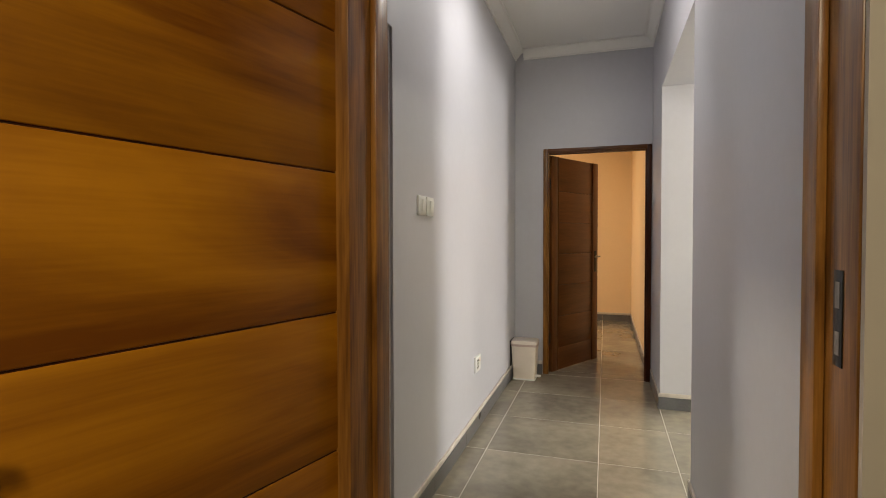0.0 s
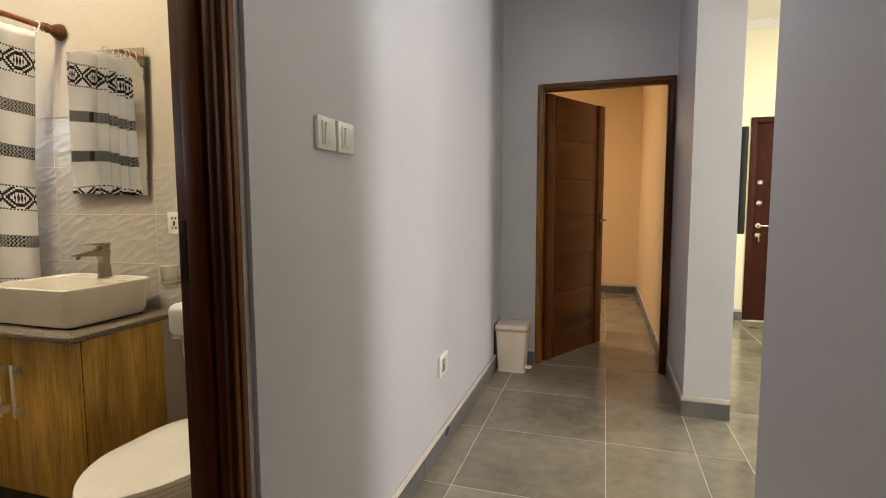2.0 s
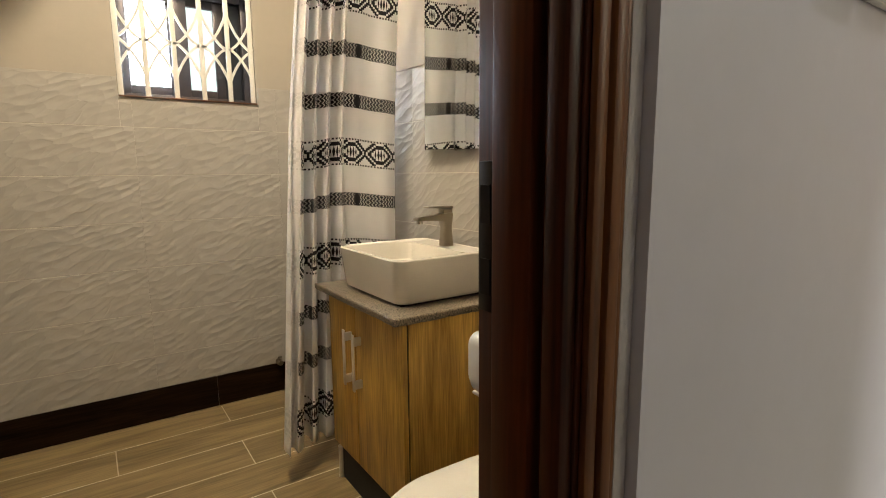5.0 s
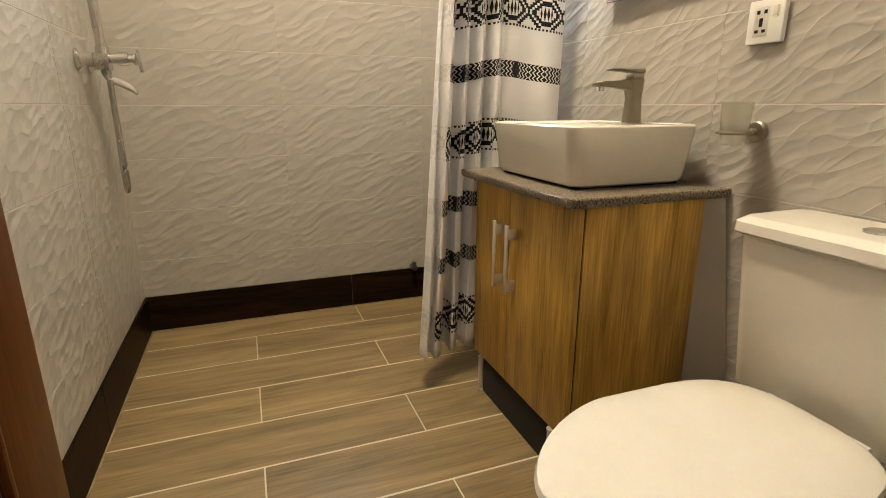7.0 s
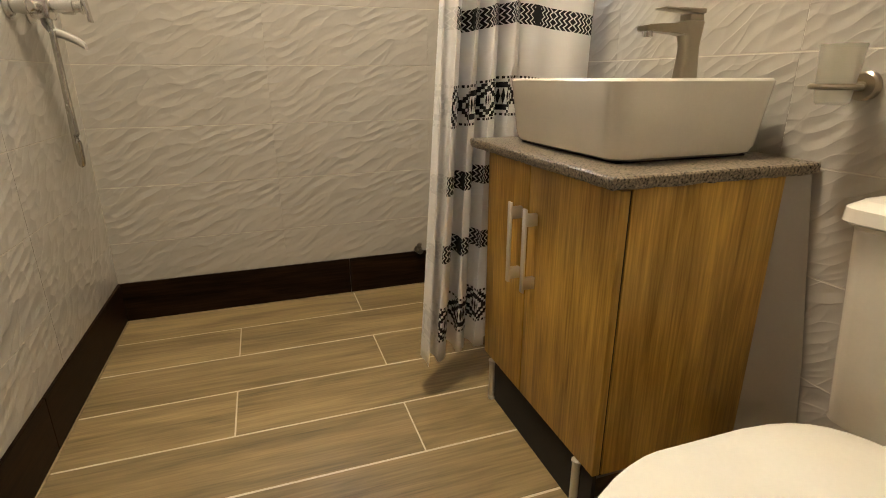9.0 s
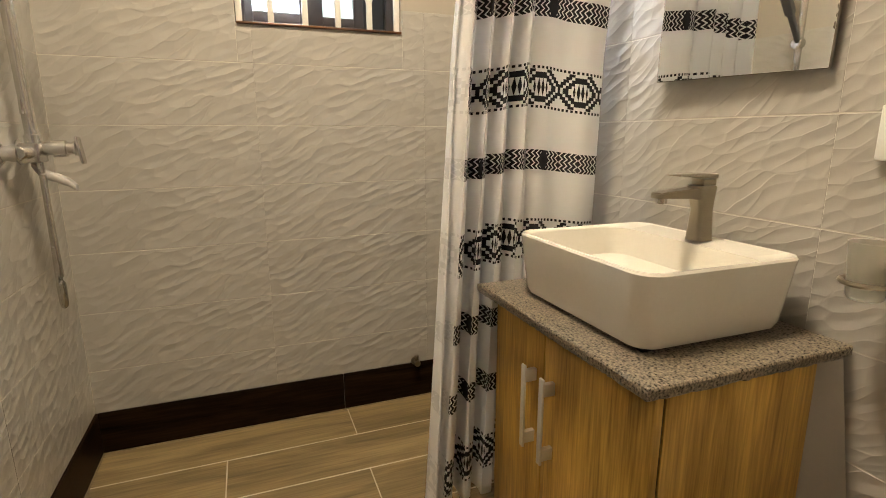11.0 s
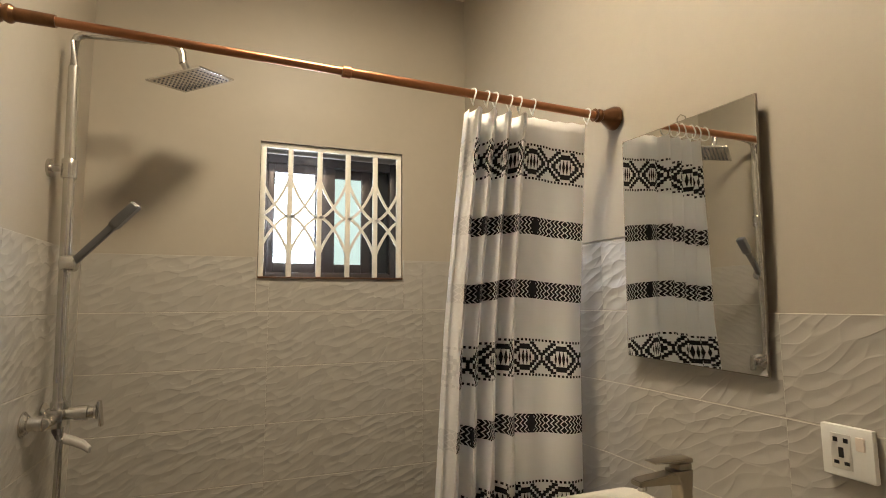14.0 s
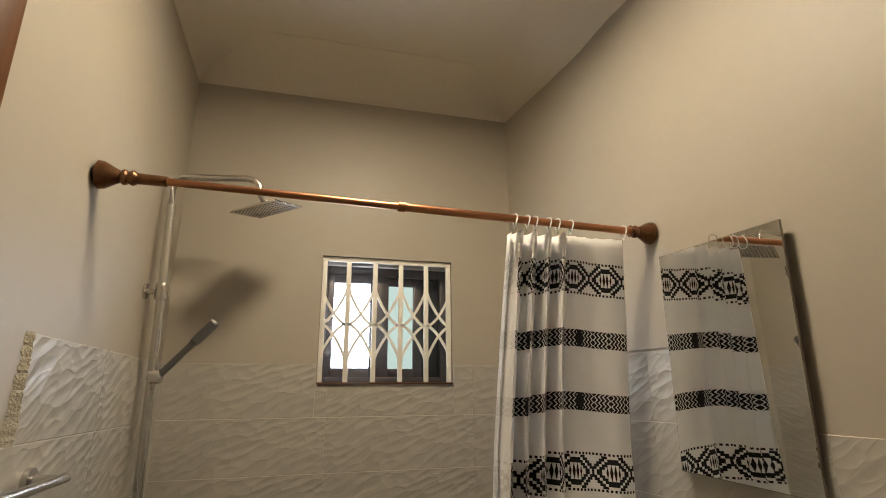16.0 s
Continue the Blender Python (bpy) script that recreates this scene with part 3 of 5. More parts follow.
# entrance door of the living room
def entrance():
    d = thing("entrance_door", (1.385, 7.0, 0), "dark mahogany steel entrance door with several locks", "door")
    part("door_frame", box(box(boxm(0, 0.055, 0.0, 0.09, 0, 2.095, bevel=0.004), 0.92, 0.975, 0.0, 0.09, 0, 2.095, 0.004), 0.055, 0.92, 0.0, 0.09, 2.04, 2.095, 0.004), M_entr, d)
    leaf = part("leaf", boxm(0.058, 0.917, 0.02, 0.075, 0.012, 2.037, bevel=0.004), M_entr, d)
    for z0, z1 in ((0.2, 0.85), (1.0, 1.86)):
        bm = bmesh.new()
        for ins, dep in ((0, 0.006), (0.03, 0.010)):
            x0, x1 = 0.2 + ins, 0.78 - ins
            a, b = z0 + ins, z1 - ins
            for bx in ((x0, x1, a, a + 0.014), (x0, x1, b - 0.014, b), (x0, x0 + 0.014, a, b), (x1 - 0.014, x1, a, b)):
                box(bm, bx[0], bx[1], 0.02 - dep, 0.0205, bx[2], bx[3], 0.003)
        part("panel_moulding", bm, M_entr, leaf)
    part("threshold", boxm(0.0, 0.975, -0.005, 0.09, 0.0, 0.012, bevel=0.002), M_alu, d, "bare metal threshold")
    for z in (1.44, 1.23, 0.90):
        part("lock_rose", lathe(bmesh.new(), (0.105, 0.02, z), (0, -1, 0), [(0, 0.026), (0.008, 0.026), (0.011, 0.02), (0.02, 0.012)]), M_chrome, d, "round chrome lock rose")
    bm = lathe(bmesh.new(), (0.105, 0.02, 1.0), (0, -1, 0), [(0, 0.026), (0.008, 0.026), (0.010, 0.012), (0.05, 0.010)])
    tube(bm, [(0.10, -0.03, 1.0), (0.16, -0.032, 1.0), (0.225, -0.028, 0.998)], 0.009)
    part("door_handle", bm, M_chrome, d, "chrome lever handle")
    part("peephole", lathe(bmesh.new(), (0.47, 0.02, 1.52), (0, -1, 0), [(0, 0.018), (0.006, 0.016), (0.007, 0.008)]), M_chrome, d, "round chrome peephole")
    for x in (0.33, 0.62):
        part("stud", lathe(bmesh.new(), (x, 0.02, 0.92), (0, -1, 0), [(0, 0.01), (0.006, 0.006)], 10), M_chrome, d)
    bm = bmesh.new()
    tube(bm, [(0.11, 0.0, 0.9), (0.112, -0.005, 0.85), (0.115, -0.004, 0.83)], 0.006)
    part("key", bm, M_chrome, d)


entrance()


# ---- corridor things ----
def switch(y0, y1, z0, z1):
    s = thing("light_switch", (XW, (y0 + y1) / 2, (z0 + z1) / 2), "white plastic rocker light switch on the grey wall", "switch", "switches by the bathroom door")
    w, h = (y1 - y0) / 2, (z1 - z0) / 2
    bm = boxm(0.0, 0.012, -w, w, -h, h, bevel=0.003)
    part("plate", bm, M_plas, s)
    g = bmesh.new()
    box(g, 0.0125, 0.016, -w * 0.62, w * 0.62, -h * 0.72, h * 0.72, 0.001)
    part("rocker_frame", g, M_plas, s)
    r = boxm(0.014, 0.022, -w * 0.45, w * 0.45, -h * 0.62, h * 0.62, bevel=0.002)
    for v in r.verts:
        v.co.x += 0.004 * (v.co.z / h)
    part("rocker", r, M_plas, s)


switch(2.245, 2.342, 1.395, 1.486)
switch(2.358, 2.455, 1.395, 1.486)


def socket(m, label, w, h, group=""):
    s = thing("power_socket", m, label, "socket", group)
    part("plate", boxm(-w / 2, w / 2, -0.014, 0, -h / 2, h / 2, bevel=0.003), M_plas, s)
    part("switch_rocker", boxm(w * 0.2, w * 0.36, -0.019, -0.013, h * 0.08, h * 0.34, bevel=0.002), M_cplas, s)
    part("inset", boxm(-w * 0.3, w * 0.1, -0.0152, -0.0135, -h * 0.34, h * 0.34, bevel=0.0006), M_alu, s, "grey socket inset")
    for x, z, sx, sz in ((-w * 0.1, -h * 0.02, w * 0.05, h * 0.1), (-w * 0.2, -h * 0.22, w * 0.05, h * 0.035), (0, -h * 0.22, w * 0.05, h * 0.035), (-w * 0.2, h * 0.22, w * 0.045, h * 0.045), (0, h * 0.22, w * 0.045, h * 0.045)):
        part("pin_hole", boxm(x - sx, x + sx, -0.0158, -0.0151, z - sz, z + sz), M_gap, s)
    return s


socket(pose(XW, 3.385, 0.445, 0, 0, 90), "white plastic wall socket with a switch near the floor", 0.135, 0.105)


def pedal_bin():
    b = thing("pedal_bin", (-0.655, 4.755, 0), "cream plastic pedal bin with a pinkish rim in a corner", "bin")
    lo = [(x, y, 0.006) for x, y in rounded(0, 0, 0.098, 0.085, 0.018, 4)]
    hi = [(x, y, 0.31) for x, y in rounded(0, 0, 0.113, 0.10, 0.02, 4)]
    part("body", loft(bmesh.new(), [lo, hi]), M_cplas, b)
    l1 = [[(x, y, z) for x, y in rounded(0, 0, 0.12 + d, 0.107 + d, 0.022, 4)] for z, d in ((0.305, -0.002), (0.325, 0.0))]
    part("rim", loft(bmesh.new(), l1), M_pink, b, "pinkish rim")
    l2 = [[(x, y, z) for x, y in rounded(0, 0, 0.12 + d, 0.107 + d, 0.022, 4)] for z, d in ((0.326, 0.0), (0.346, -0.003), (0.353, -0.012))]
    part("lid", loft(bmesh.new(), l2), M_cplas, b)
    part("base", loft(bmesh.new(), [[(x, y, z) for x, y in rounded(0, 0, 0.102, 0.089, 0.018, 4)] for z in (0, 0.012)]), M_plas, b)
    part("pedal", boxm(0.09, 0.145, -0.05, -0.005, 0.025, 0.04, bevel=0.005), M_plas, b, "white foot pedal")
    # black strip that stands in for the shadow between bin and wall
    part("back_frame", boxm(-0.13, -0.115, -0.09, 0.09, 0.0, 0.35, bevel=0.004), M_dark, b, "black strip added for the shadow beside the bin")


pedal_bin()


def television():
    t = thing("television", (0.675, 4.32, 1.06), "black flat television on the living room wall", "television")
    part("bracket", boxm(0, 0.035, 0.4, 0.7, 0.2, 0.45, bevel=0.003), M_dark, t)
    part("housing", boxm(0.035, 0.072, 0, 1.08, 0, 0.61, bevel=0.006), M_dark, t)
    part("screen", boxm(0.0725, 0.0745, 0.012, 1.068, 0.015, 0.595, bevel=0.0006), M_screen, t)


television()


def ceiling_light(x, y, r, label):
    c = thing("ceiling_light", (x, y, H), label, "ceiling light")
    part("housing", lathe(bmesh.new(), (0, 0, 0), (0, 0, -1), [(0, r), (0.035, r), (0.045, r - 0.008), (0.045, r - 0.02), (0.03, r - 0.022)], 32), M_plas, c)
    part("diffuser", lathe(bmesh.new(), (0, 0, -0.028), (0, 0, -1), [(0, r - 0.024), (0.01, r - 0.024), (0.014, r - 0.05)], 32), M_led, c, "glowing white diffuser")


ceiling_light(-2.157, 1.95, 0.19, "round white surface ceiling lamp, lit")
ceiling_light(-0.2, 2.9, 0.14, "round white surface ceiling lamp, lit")


# ---- bathroom window ----
def bath_window():
    w = thing("window_1", (0, 0, 0), "small dark aluminium sliding window behind an ivory grille", "window", "", "structure")
    x0, x1 = -3.545, -3.48
    for nm, b in (("window_frame", (WY0, WY0 + 0.035, WZ0, WZ1 - 0.02)), ("window_frame", (WY1 - 0.03, WY1, WZ0, WZ1 - 0.02)), ("window_frame", (WY0 + 0.035, WY1 - 0.03, WZ0, WZ0 + 0.03)), ("window_frame", (WY0 + 0.035, WY1 - 0.03, WZ1 - 0.06, WZ1 - 0.02))):
        part(nm, boxm(x0, x1, *b, bevel=0.003), M_bronal, w)
    mid = (WY0 + WY1) / 2
    def sash(xa, ya, yb, m, st=0.04, se=0.04):
        s = part("sash", box(box(box(boxm(xa, xa + 0.022, ya, ya + st, WZ0 + 0.03, WZ1 - 0.06, bevel=0.002), xa, xa + 0.022, yb - se, yb, WZ0 + 0.03, WZ1 - 0.06, 0.002), xa, xa + 0.022, ya + st, yb - se, WZ0 + 0.03, WZ0 + 0.07, 0.002), xa, xa + 0.022, ya + st, yb - se, WZ1 - 0.1, WZ1 - 0.06, 0.002), M_bronal, w)
        p = part("pane", boxm(xa + 0.009, xa + 0.013, ya + st, yb - se, WZ0 + 0.07, WZ1 - 0.1), m, s)
        p.visible_shadow = False
    sash(-3.507, WY0 + 0.035, mid + 0.02, M_pane, 0.03, 0.09)
    sash(-3.535, mid - 0.05, mid + 0.19, M_tint)
    part("blind_panel", boxm(-3.53, -3.515, mid + 0.19, WY1 - 0.03, WZ0 + 0.03, WZ1 - 0.06), M_dark, w, "dark closed panel")
    part("window_sill", boxm(-3.48, BX + 0.012, WY0 + 0.002, WY1 - 0.002, WZ0 - 0.004, WZ0 + 0.003, bevel=0.001), M_bronze, w, "brown sill edge")


bath_window()


def grille():
    g = thing("window_grille", (BX - 0.02, WY0, WZ0), "ivory painted steel burglar grille of bars and crossing arcs", "grille")
    W, Hh, n = WY1 - WY0, WZ1 - WZ0, 5
    bw, bt = 0.011, 0.006
    part("top_bar", boxm(-bt, bt, 0.001, W - 0.001, Hh - 0.022, Hh - 0.002, bevel=0.001), M_grille, g)
    for i in range(n + 1):
        y = min(max(W * i / n, bw + 0.002), W - bw - 0.002)
        part("bar", boxm(-bt, bt, y - bw, y + bw, 0.005, Hh - 0.022, bevel=0.002), M_grille, g)
    for i in range(n):
        for top in (0, 1):
            for k in (0, 1):
                bm = bmesh.new()
                pts = []
                for j in range(11):
                    u = j / 10
                    y = W / n * (i + (u if k == 0 else 1 - u))
                    f = (1 - (1 - u) ** 1.6) ** 0.85
                    z = Hh * (0.76 - 0.31 * f) if top else Hh * (0.16 + 0.30 * f)
                    pts.append((0.002 if k else -0.002, min(max(y, 0.012), W - 0.012), z))
                ring = []
                for q, p in enumerate(pts):
                    a, c = Vector(pts[max(q - 1, 0)]), Vector(pts[min(q + 1, 10)])
                    d = (c - a).normalized()
                    nrm = Vector((0, -d.z, d.y)) * 0.0058
                    ring.append([tuple(Vector(p) + nrm + Vector((0.005, 0, 0))), tuple(Vector(p) - nrm + Vector((0.005, 0, 0))), tuple(Vector(p) - nrm - Vector((0.005, 0, 0))), tuple(Vector(p) + nrm - Vector((0.005, 0, 0)))])
                loft(bm, ring)
                part("arc", bm, M_grille, g)


grille()


# ---- vanity ----
def vanity():
    v = thing("vanity_cabinet", (0, 0, 0), "oak laminate vanity cabinet with two doors on metal legs", "cabinet")
    X0, X1, Y0, Y1, Z0, Z1 = -2.43, -1.852, 2.345, 2.733, 0.115, 0.742
    part("side_panel", boxm(X0, X0 + 0.018, Y0 + 0.0235, Y1, Z0, Z1, bevel=0.001), M_oak, v)
    part("side_panel", boxm(X1 - 0.018, X1, Y0 + 0.0235, Y1, Z0, Z1, bevel=0.001), M_oak, v)
    part("bottom", boxm(X0 + 0.018, X1 - 0.018, Y0 + 0.02, Y1, Z0, Z0 + 0.018), M_oak, v)
    part("back", boxm(X0 + 0.018, X1 - 0.018, Y1 - 0.01, Y1, Z0 + 0.018, Z1), M_oak, v)
    xs = -2.19
    for a, b, hx in ((X0 + 0.002, xs - 0.002, -2.226), (xs + 0.002, X1, -2.148)):
        d = part("cabinet_door", boxm(a, b, Y0, Y0 + 0.018, Z0 + 0.002, Z1 - 0.004, bevel=0.001), M_oak, v)
        bm = boxm(hx - 0.008, hx + 0.008, Y0 - 0.034, Y0 - 0.028, 0.43, 0.64, bevel=0.0015)
        for z in (0.453, 0.612):
            box(bm, hx - 0.006, hx + 0.006, Y0 - 0.029, Y0 + 0.0005, z - 0.015, z + 0.015, 0.001)
        part("handle", bm, M_alu, d, "flat brushed aluminium bar handle")
    for x in (X0 + 0.06, X1 - 0.06):
        for y in (Y0 + 0.002, Y1 - 0.05):
            part("leg", lathe(bmesh.new(), (x, y, FZ), (0, 0, 1), [(0, 0.012), (0.008, 0.012), (0.01, 0.010), (0.125, 0.010), (0.13, 0.012), (0.134, 0.012)], 16), M_alu, v, "aluminium leg")
    part("plinth", boxm(X0 + 0.045, X1 - 0.006, 2.3515, 2.362, FZ + 0.001, Z0 - 0.001), M_gap, v, "black recessed plinth board")
    # black sheet added so that the slits round the doors look shaded
    part("door_gap", boxm(X0 + 0.004, X1 - 0.004, Y0 + 0.0184, Y0 + 0.0232, Z0 + 0.004, Z1 - 0.006), M_gap, v, "black sheet for the shade in the gap behind the doors")
    fl = [[(X0, Y1 + 0.001, z), (X1 - 0.004, Y1 + 0.001, z), (xr, 2.798, z), (X0, 2.798, z)] for z, xr in ((Z0 + 0.01, -1.75), (0.34, -1.779), (Z1, -1.848))]
    part("filler", loft(bmesh.new(), fl), plain("grey_filler", (0.42, 0.39, 0.34), 0.6), v, "plain grey filler to the wall")


vanity()
rng = random.Random(8)
ring = [(-2.482 + 0.65 * k / 70, 2.308) for k in range(70)] + [(-1.832, 2.308 + 0.489 * k / 50) for k in range(50)] + [(-1.832 - 0.65 * k / 20, 2.797) for k in range(20)] + [(-2.482, 2.797 - 0.489 * k / 50) for k in range(50)]
slab = []
# chipped, unpolished edge under a smooth top
for z, d, j in ((0.7425, 0.004, 0.0028), (0.749, 0.001, 0.0022), (0.757, 0.0, 0.0018), (0.764, 0.0005, 0.0008), (0.7672, 0.003, 0.0005), (0.768, 0.0055, 0.0)):
    slab.append([(min(-1.832 - d, max(-2.482 + d, x)) - rng.random() * j * (1 if x > -1.84 else 0), min(2.797, max(2.308 + d, y)) + rng.random() * j * (1 if y < 2.32 else 0), z + (rng.random() * 0.003 if z < 0.743 else 0)) for x, y in ring])
bm = loft(bmesh.new(), slab)
wt = thing("worktop", (0, 0, 0), "speckled grey granite worktop on the vanity cabinet", "worktop")
part("slab", bm, M_gran, wt)


def basin():
    b = thing("basin", (-2.148, 2.564, 0.7685), "white ceramic rectangular countertop basin", "basin")
    hx, hy = 0.233, 0.199
    outer = []
    for z, d in ((0, 0.03), (0.006, 0.02), (0.02, 0.014), (0.145, 0.001), (0.153, 0.0), (0.158, 0.003)):
        outer.append([(x, y, z) for x, y in rounded(0, 0, hx - d, hy - d, 0.045 - d * 0.2, 8)])
    for z, d, dy in ((0.158, 0.008, 0.0), (0.156, 0.0105, 0.0)):
        outer.append([(x, y, z) for x, y in rounded(0, 0, hx - d, hy - d, 0.04, 8)])
    for z, d in ((0.150, 0.013), (0.08, 0.022), (0.05, 0.045), (0.035, 0.08), (0.03, 0.15)):
        cy = -0.036 if d < 0.07 else -0.014
        outer.append([(x, y, z) for x, y in rounded(0, cy, hx - d, hy - 0.036 - min(d, 0.12), 0.05 if d < 0.14 else 0.03, 8)])
    part("bowl", loft(bmesh.new(), [[(x, y, z + 0.004 * (1 - z / 0.158)) for x, y, z in lp] for lp in outer]), M_cer, b)
    part("seal", boxm(-hx + 0.036, hx - 0.036, -hy + 0.036, hy - 0.036, 0.0, 0.0045), M_gap, b, "dark bedding joint")
    part("drain", lathe(bmesh.new(), (-0.005, 0.0, 0.032), (0, 0, 1), [(0, 0.034), (0.004, 0.034), (0.006, 0.03), (0.0062, 0.02), (0.011, 0.018), (0.012, 0.008)], 24), M_chrome, b, "chrome drain plug")


basin()


def tap():
    t = thing("tap", (-2.134, 2.708, 0.9245), "brushed nickel single-lever basin tap", "tap")
    part("body", loft(bmesh.new(), [[(x, y, z) for x, y in rounded(0, o, a, c, 0.012, 5)] for z, a, c, o in ((0, 0.024, 0.024, 0), (0.004, 0.023, 0.023, 0), (0.07, 0.0195, 0.02, 0), (0.105, 0.021, 0.027, -0.004), (0.122, 0.022, 0.03, -0.006), (0.124, 0.021, 0.029, -0.006))]), M_nickel, t)
    loops = [[(x, y, z0 + (zz - z0) * 1) for x, zz in ((-w, z0 + h), (w, z0 + h), (w, z0 - h), (-w, z0 - h))] for y, z0, w, h in ((0.0, 0.106, 0.02, 0.016), (-0.05, 0.108, 0.019, 0.011), (-0.12, 0.108, 0.018, 0.007), (-0.135, 0.106, 0.017, 0.006))]
    sp = loft(bmesh.new(), loops)
    bmesh.ops.bevel(sp, geom=list(sp.edges), offset=0.002, segments=2, affect="EDGES")
    spout = part("spout", sp, M_nickel, t)
    part("aerator", lathe(bmesh.new(), (0, -0.118, 0.103), (0, 0.1, -1), [(0, 0.011), (0.014, 0.011), (0.015, 0.008)], 16), M_chrome, spout)
    part("cartridge", boxm(-0.018, 0.018, -0.02, 0.018, 0.1245, 0.139, bevel=0.003), M_nickel, t)
    lev = boxm(-0.019, 0.019, -0.092, 0.022, 0.1395, 0.151, bevel=0.003)
    for v in lev.verts:
        if v.co.y < -0.04 and v.co.z < 0.146:
            v.co.z += 0.007
    part("lever", lev, M_nickel, t)


tap()


def mirror():
    m = thing("wall_mirror", pose(-2.160, 2.779, 1.288, 0.2, 1.6, 2.1), "frameless rectangular mirror hung askew over the basin", "mirror")
    w, h = 0.212, 0.632
    part("glass", boxm(-w, w, -0.003, 0.002, 0, h, bevel=0.0008, seg=1), M_mirror, m)
    part("ground_edge", box(box(box(boxm(-w - 0.0012, -w + 0.0008, -0.0026, 0.0026, 0, h), w - 0.0008, w + 0.0012, -0.0026, 0.0026, 0, h), -w, w, -0.0026, 0.0026, -0.0012, 0.0008), -w, w, -0.0026, 0.0026, h - 0.0008, h + 0.0012), M_brass, m, "dark ground edge")
    part("backing", boxm(-w + 0.004, w - 0.004, 0.0024, 0.006, 0.004, h - 0.004), M_gap, m, "dark painted back")
    rg = random.Random(5)
    # spots where the silver has gone along the edges
    for sx, z0, z1, n in ((1, 0.0, 0.12, 3), (1, 0.35, 0.55, 2), (-1, h - 0.02, h, 1)):
        for _ in range(n):
            z = z0 + (z1 - z0) * rg.random()
            r0 = 0.002 + 0.003 * rg.random()
            bm = bmesh.new()
            loft(bm, [[(sx * (w - 0.001) - sx * abs(math.cos(t)) * r0 * (0.5 + 0.5 * rg.random()), y, z + 1.6 * r0 * math.sin(t)) for t in [-math.pi / 2 + math.pi * k / 8 for k in range(9)]] for y in (-0.0036, -0.0031)])
            part("silver_loss", bm, M_brass, m, "dark spot of lost silvering")
    bm = bmesh.new()
    tube(bm, [(-0.02, 0.008, h - 0.02), (-0.012, 0.004, h + 0.014), (0.0, 0.003, h + 0.02), (0.012, 0.006, h + 0.012), (0.016, 0.008, h - 0.02)], 0.0015, 6)
    part("wire", bm, M_brass, m, "thin hanging wire")
    part("batten", boxm(-0.09, 0.09, 0.006, 0.022, h - 0.08, h - 0.04, bevel=0.003), M_gap, m, "batten that holds it off the wall")


mirror()

socket(pose(-1.803, 2.80, 1.162, 0, 0, 0), "white plastic wall socket with grey inset above the cistern", 0.092, 0.095)


def tumbler_holder():
    h = thing("tumbler_holder", (-1.786, 2.80, 0.912), "brushed nickel wall holder for a tumbler", "holder")
    part("rose", lathe(bmesh.new(), (0, 0, 0), (0, -1, 0), [(0, 0.026), (0.01, 0.026), (0.013, 0.022)], 24), M_nickel, h)
    bm = bmesh.new()
    tube(bm, [(0, -0.01, 0), (0, -0.04, 0)], 0.008)
    pts = [(-0.005 + 0.037 * math.cos(t), -0.075 + 0.037 * math.sin(t), 0.0) for t in [math.pi / 2 + 2 * math.pi * k / 24 for k in range(25)]]
    tube(bm, pts, 0.005, 8)
    part("ring", bm, M_nickel, h)
    t = thing("tumbler", (-1.791, 2.725, 0.882), "frosted glass tumbler in the wall holder", "tumbler")
    prof = [(0, 0.024), (0.004, 0.027), (0.1, 0.0345), (0.1, 0.032), (0.01, 0.0245), (0.008, 0.001)]
    part("cup", lathe(bmesh.new(), (0, 0, 0), (0, 0, 1), prof, 28), M_frost, t)


tumbler_holder()


def roll_holder():
    h = thing("toilet_roll_holder", (BE, 2.04, 0.958), "white plastic covered toilet roll holder beside the bathroom door", "roll holder")
    part("back_plate", boxm(-0.008, -0.0005, -0.062, 0.062, -0.05, 0.05, bevel=0.003), M_plas, h)
    shell = [[(x, y, z) for y, z in rounded(0, 0, 0.06 - d, 0.042 - d, 0.016, 5)] for x, d in ((-0.008, 0.0), (-0.085, 0.001), (-0.097, 0.006), (-0.102, 0.014))]
    part("cover", loft(bmesh.new(), shell), M_plas, h, "rounded cream white cover")
    part("tear_edge", boxm(-0.094, -0.02, -0.05, 0.05, -0.047, -0.043, bevel=0.001), M_alu, h, "thin metal tear edge")


roll_holder()


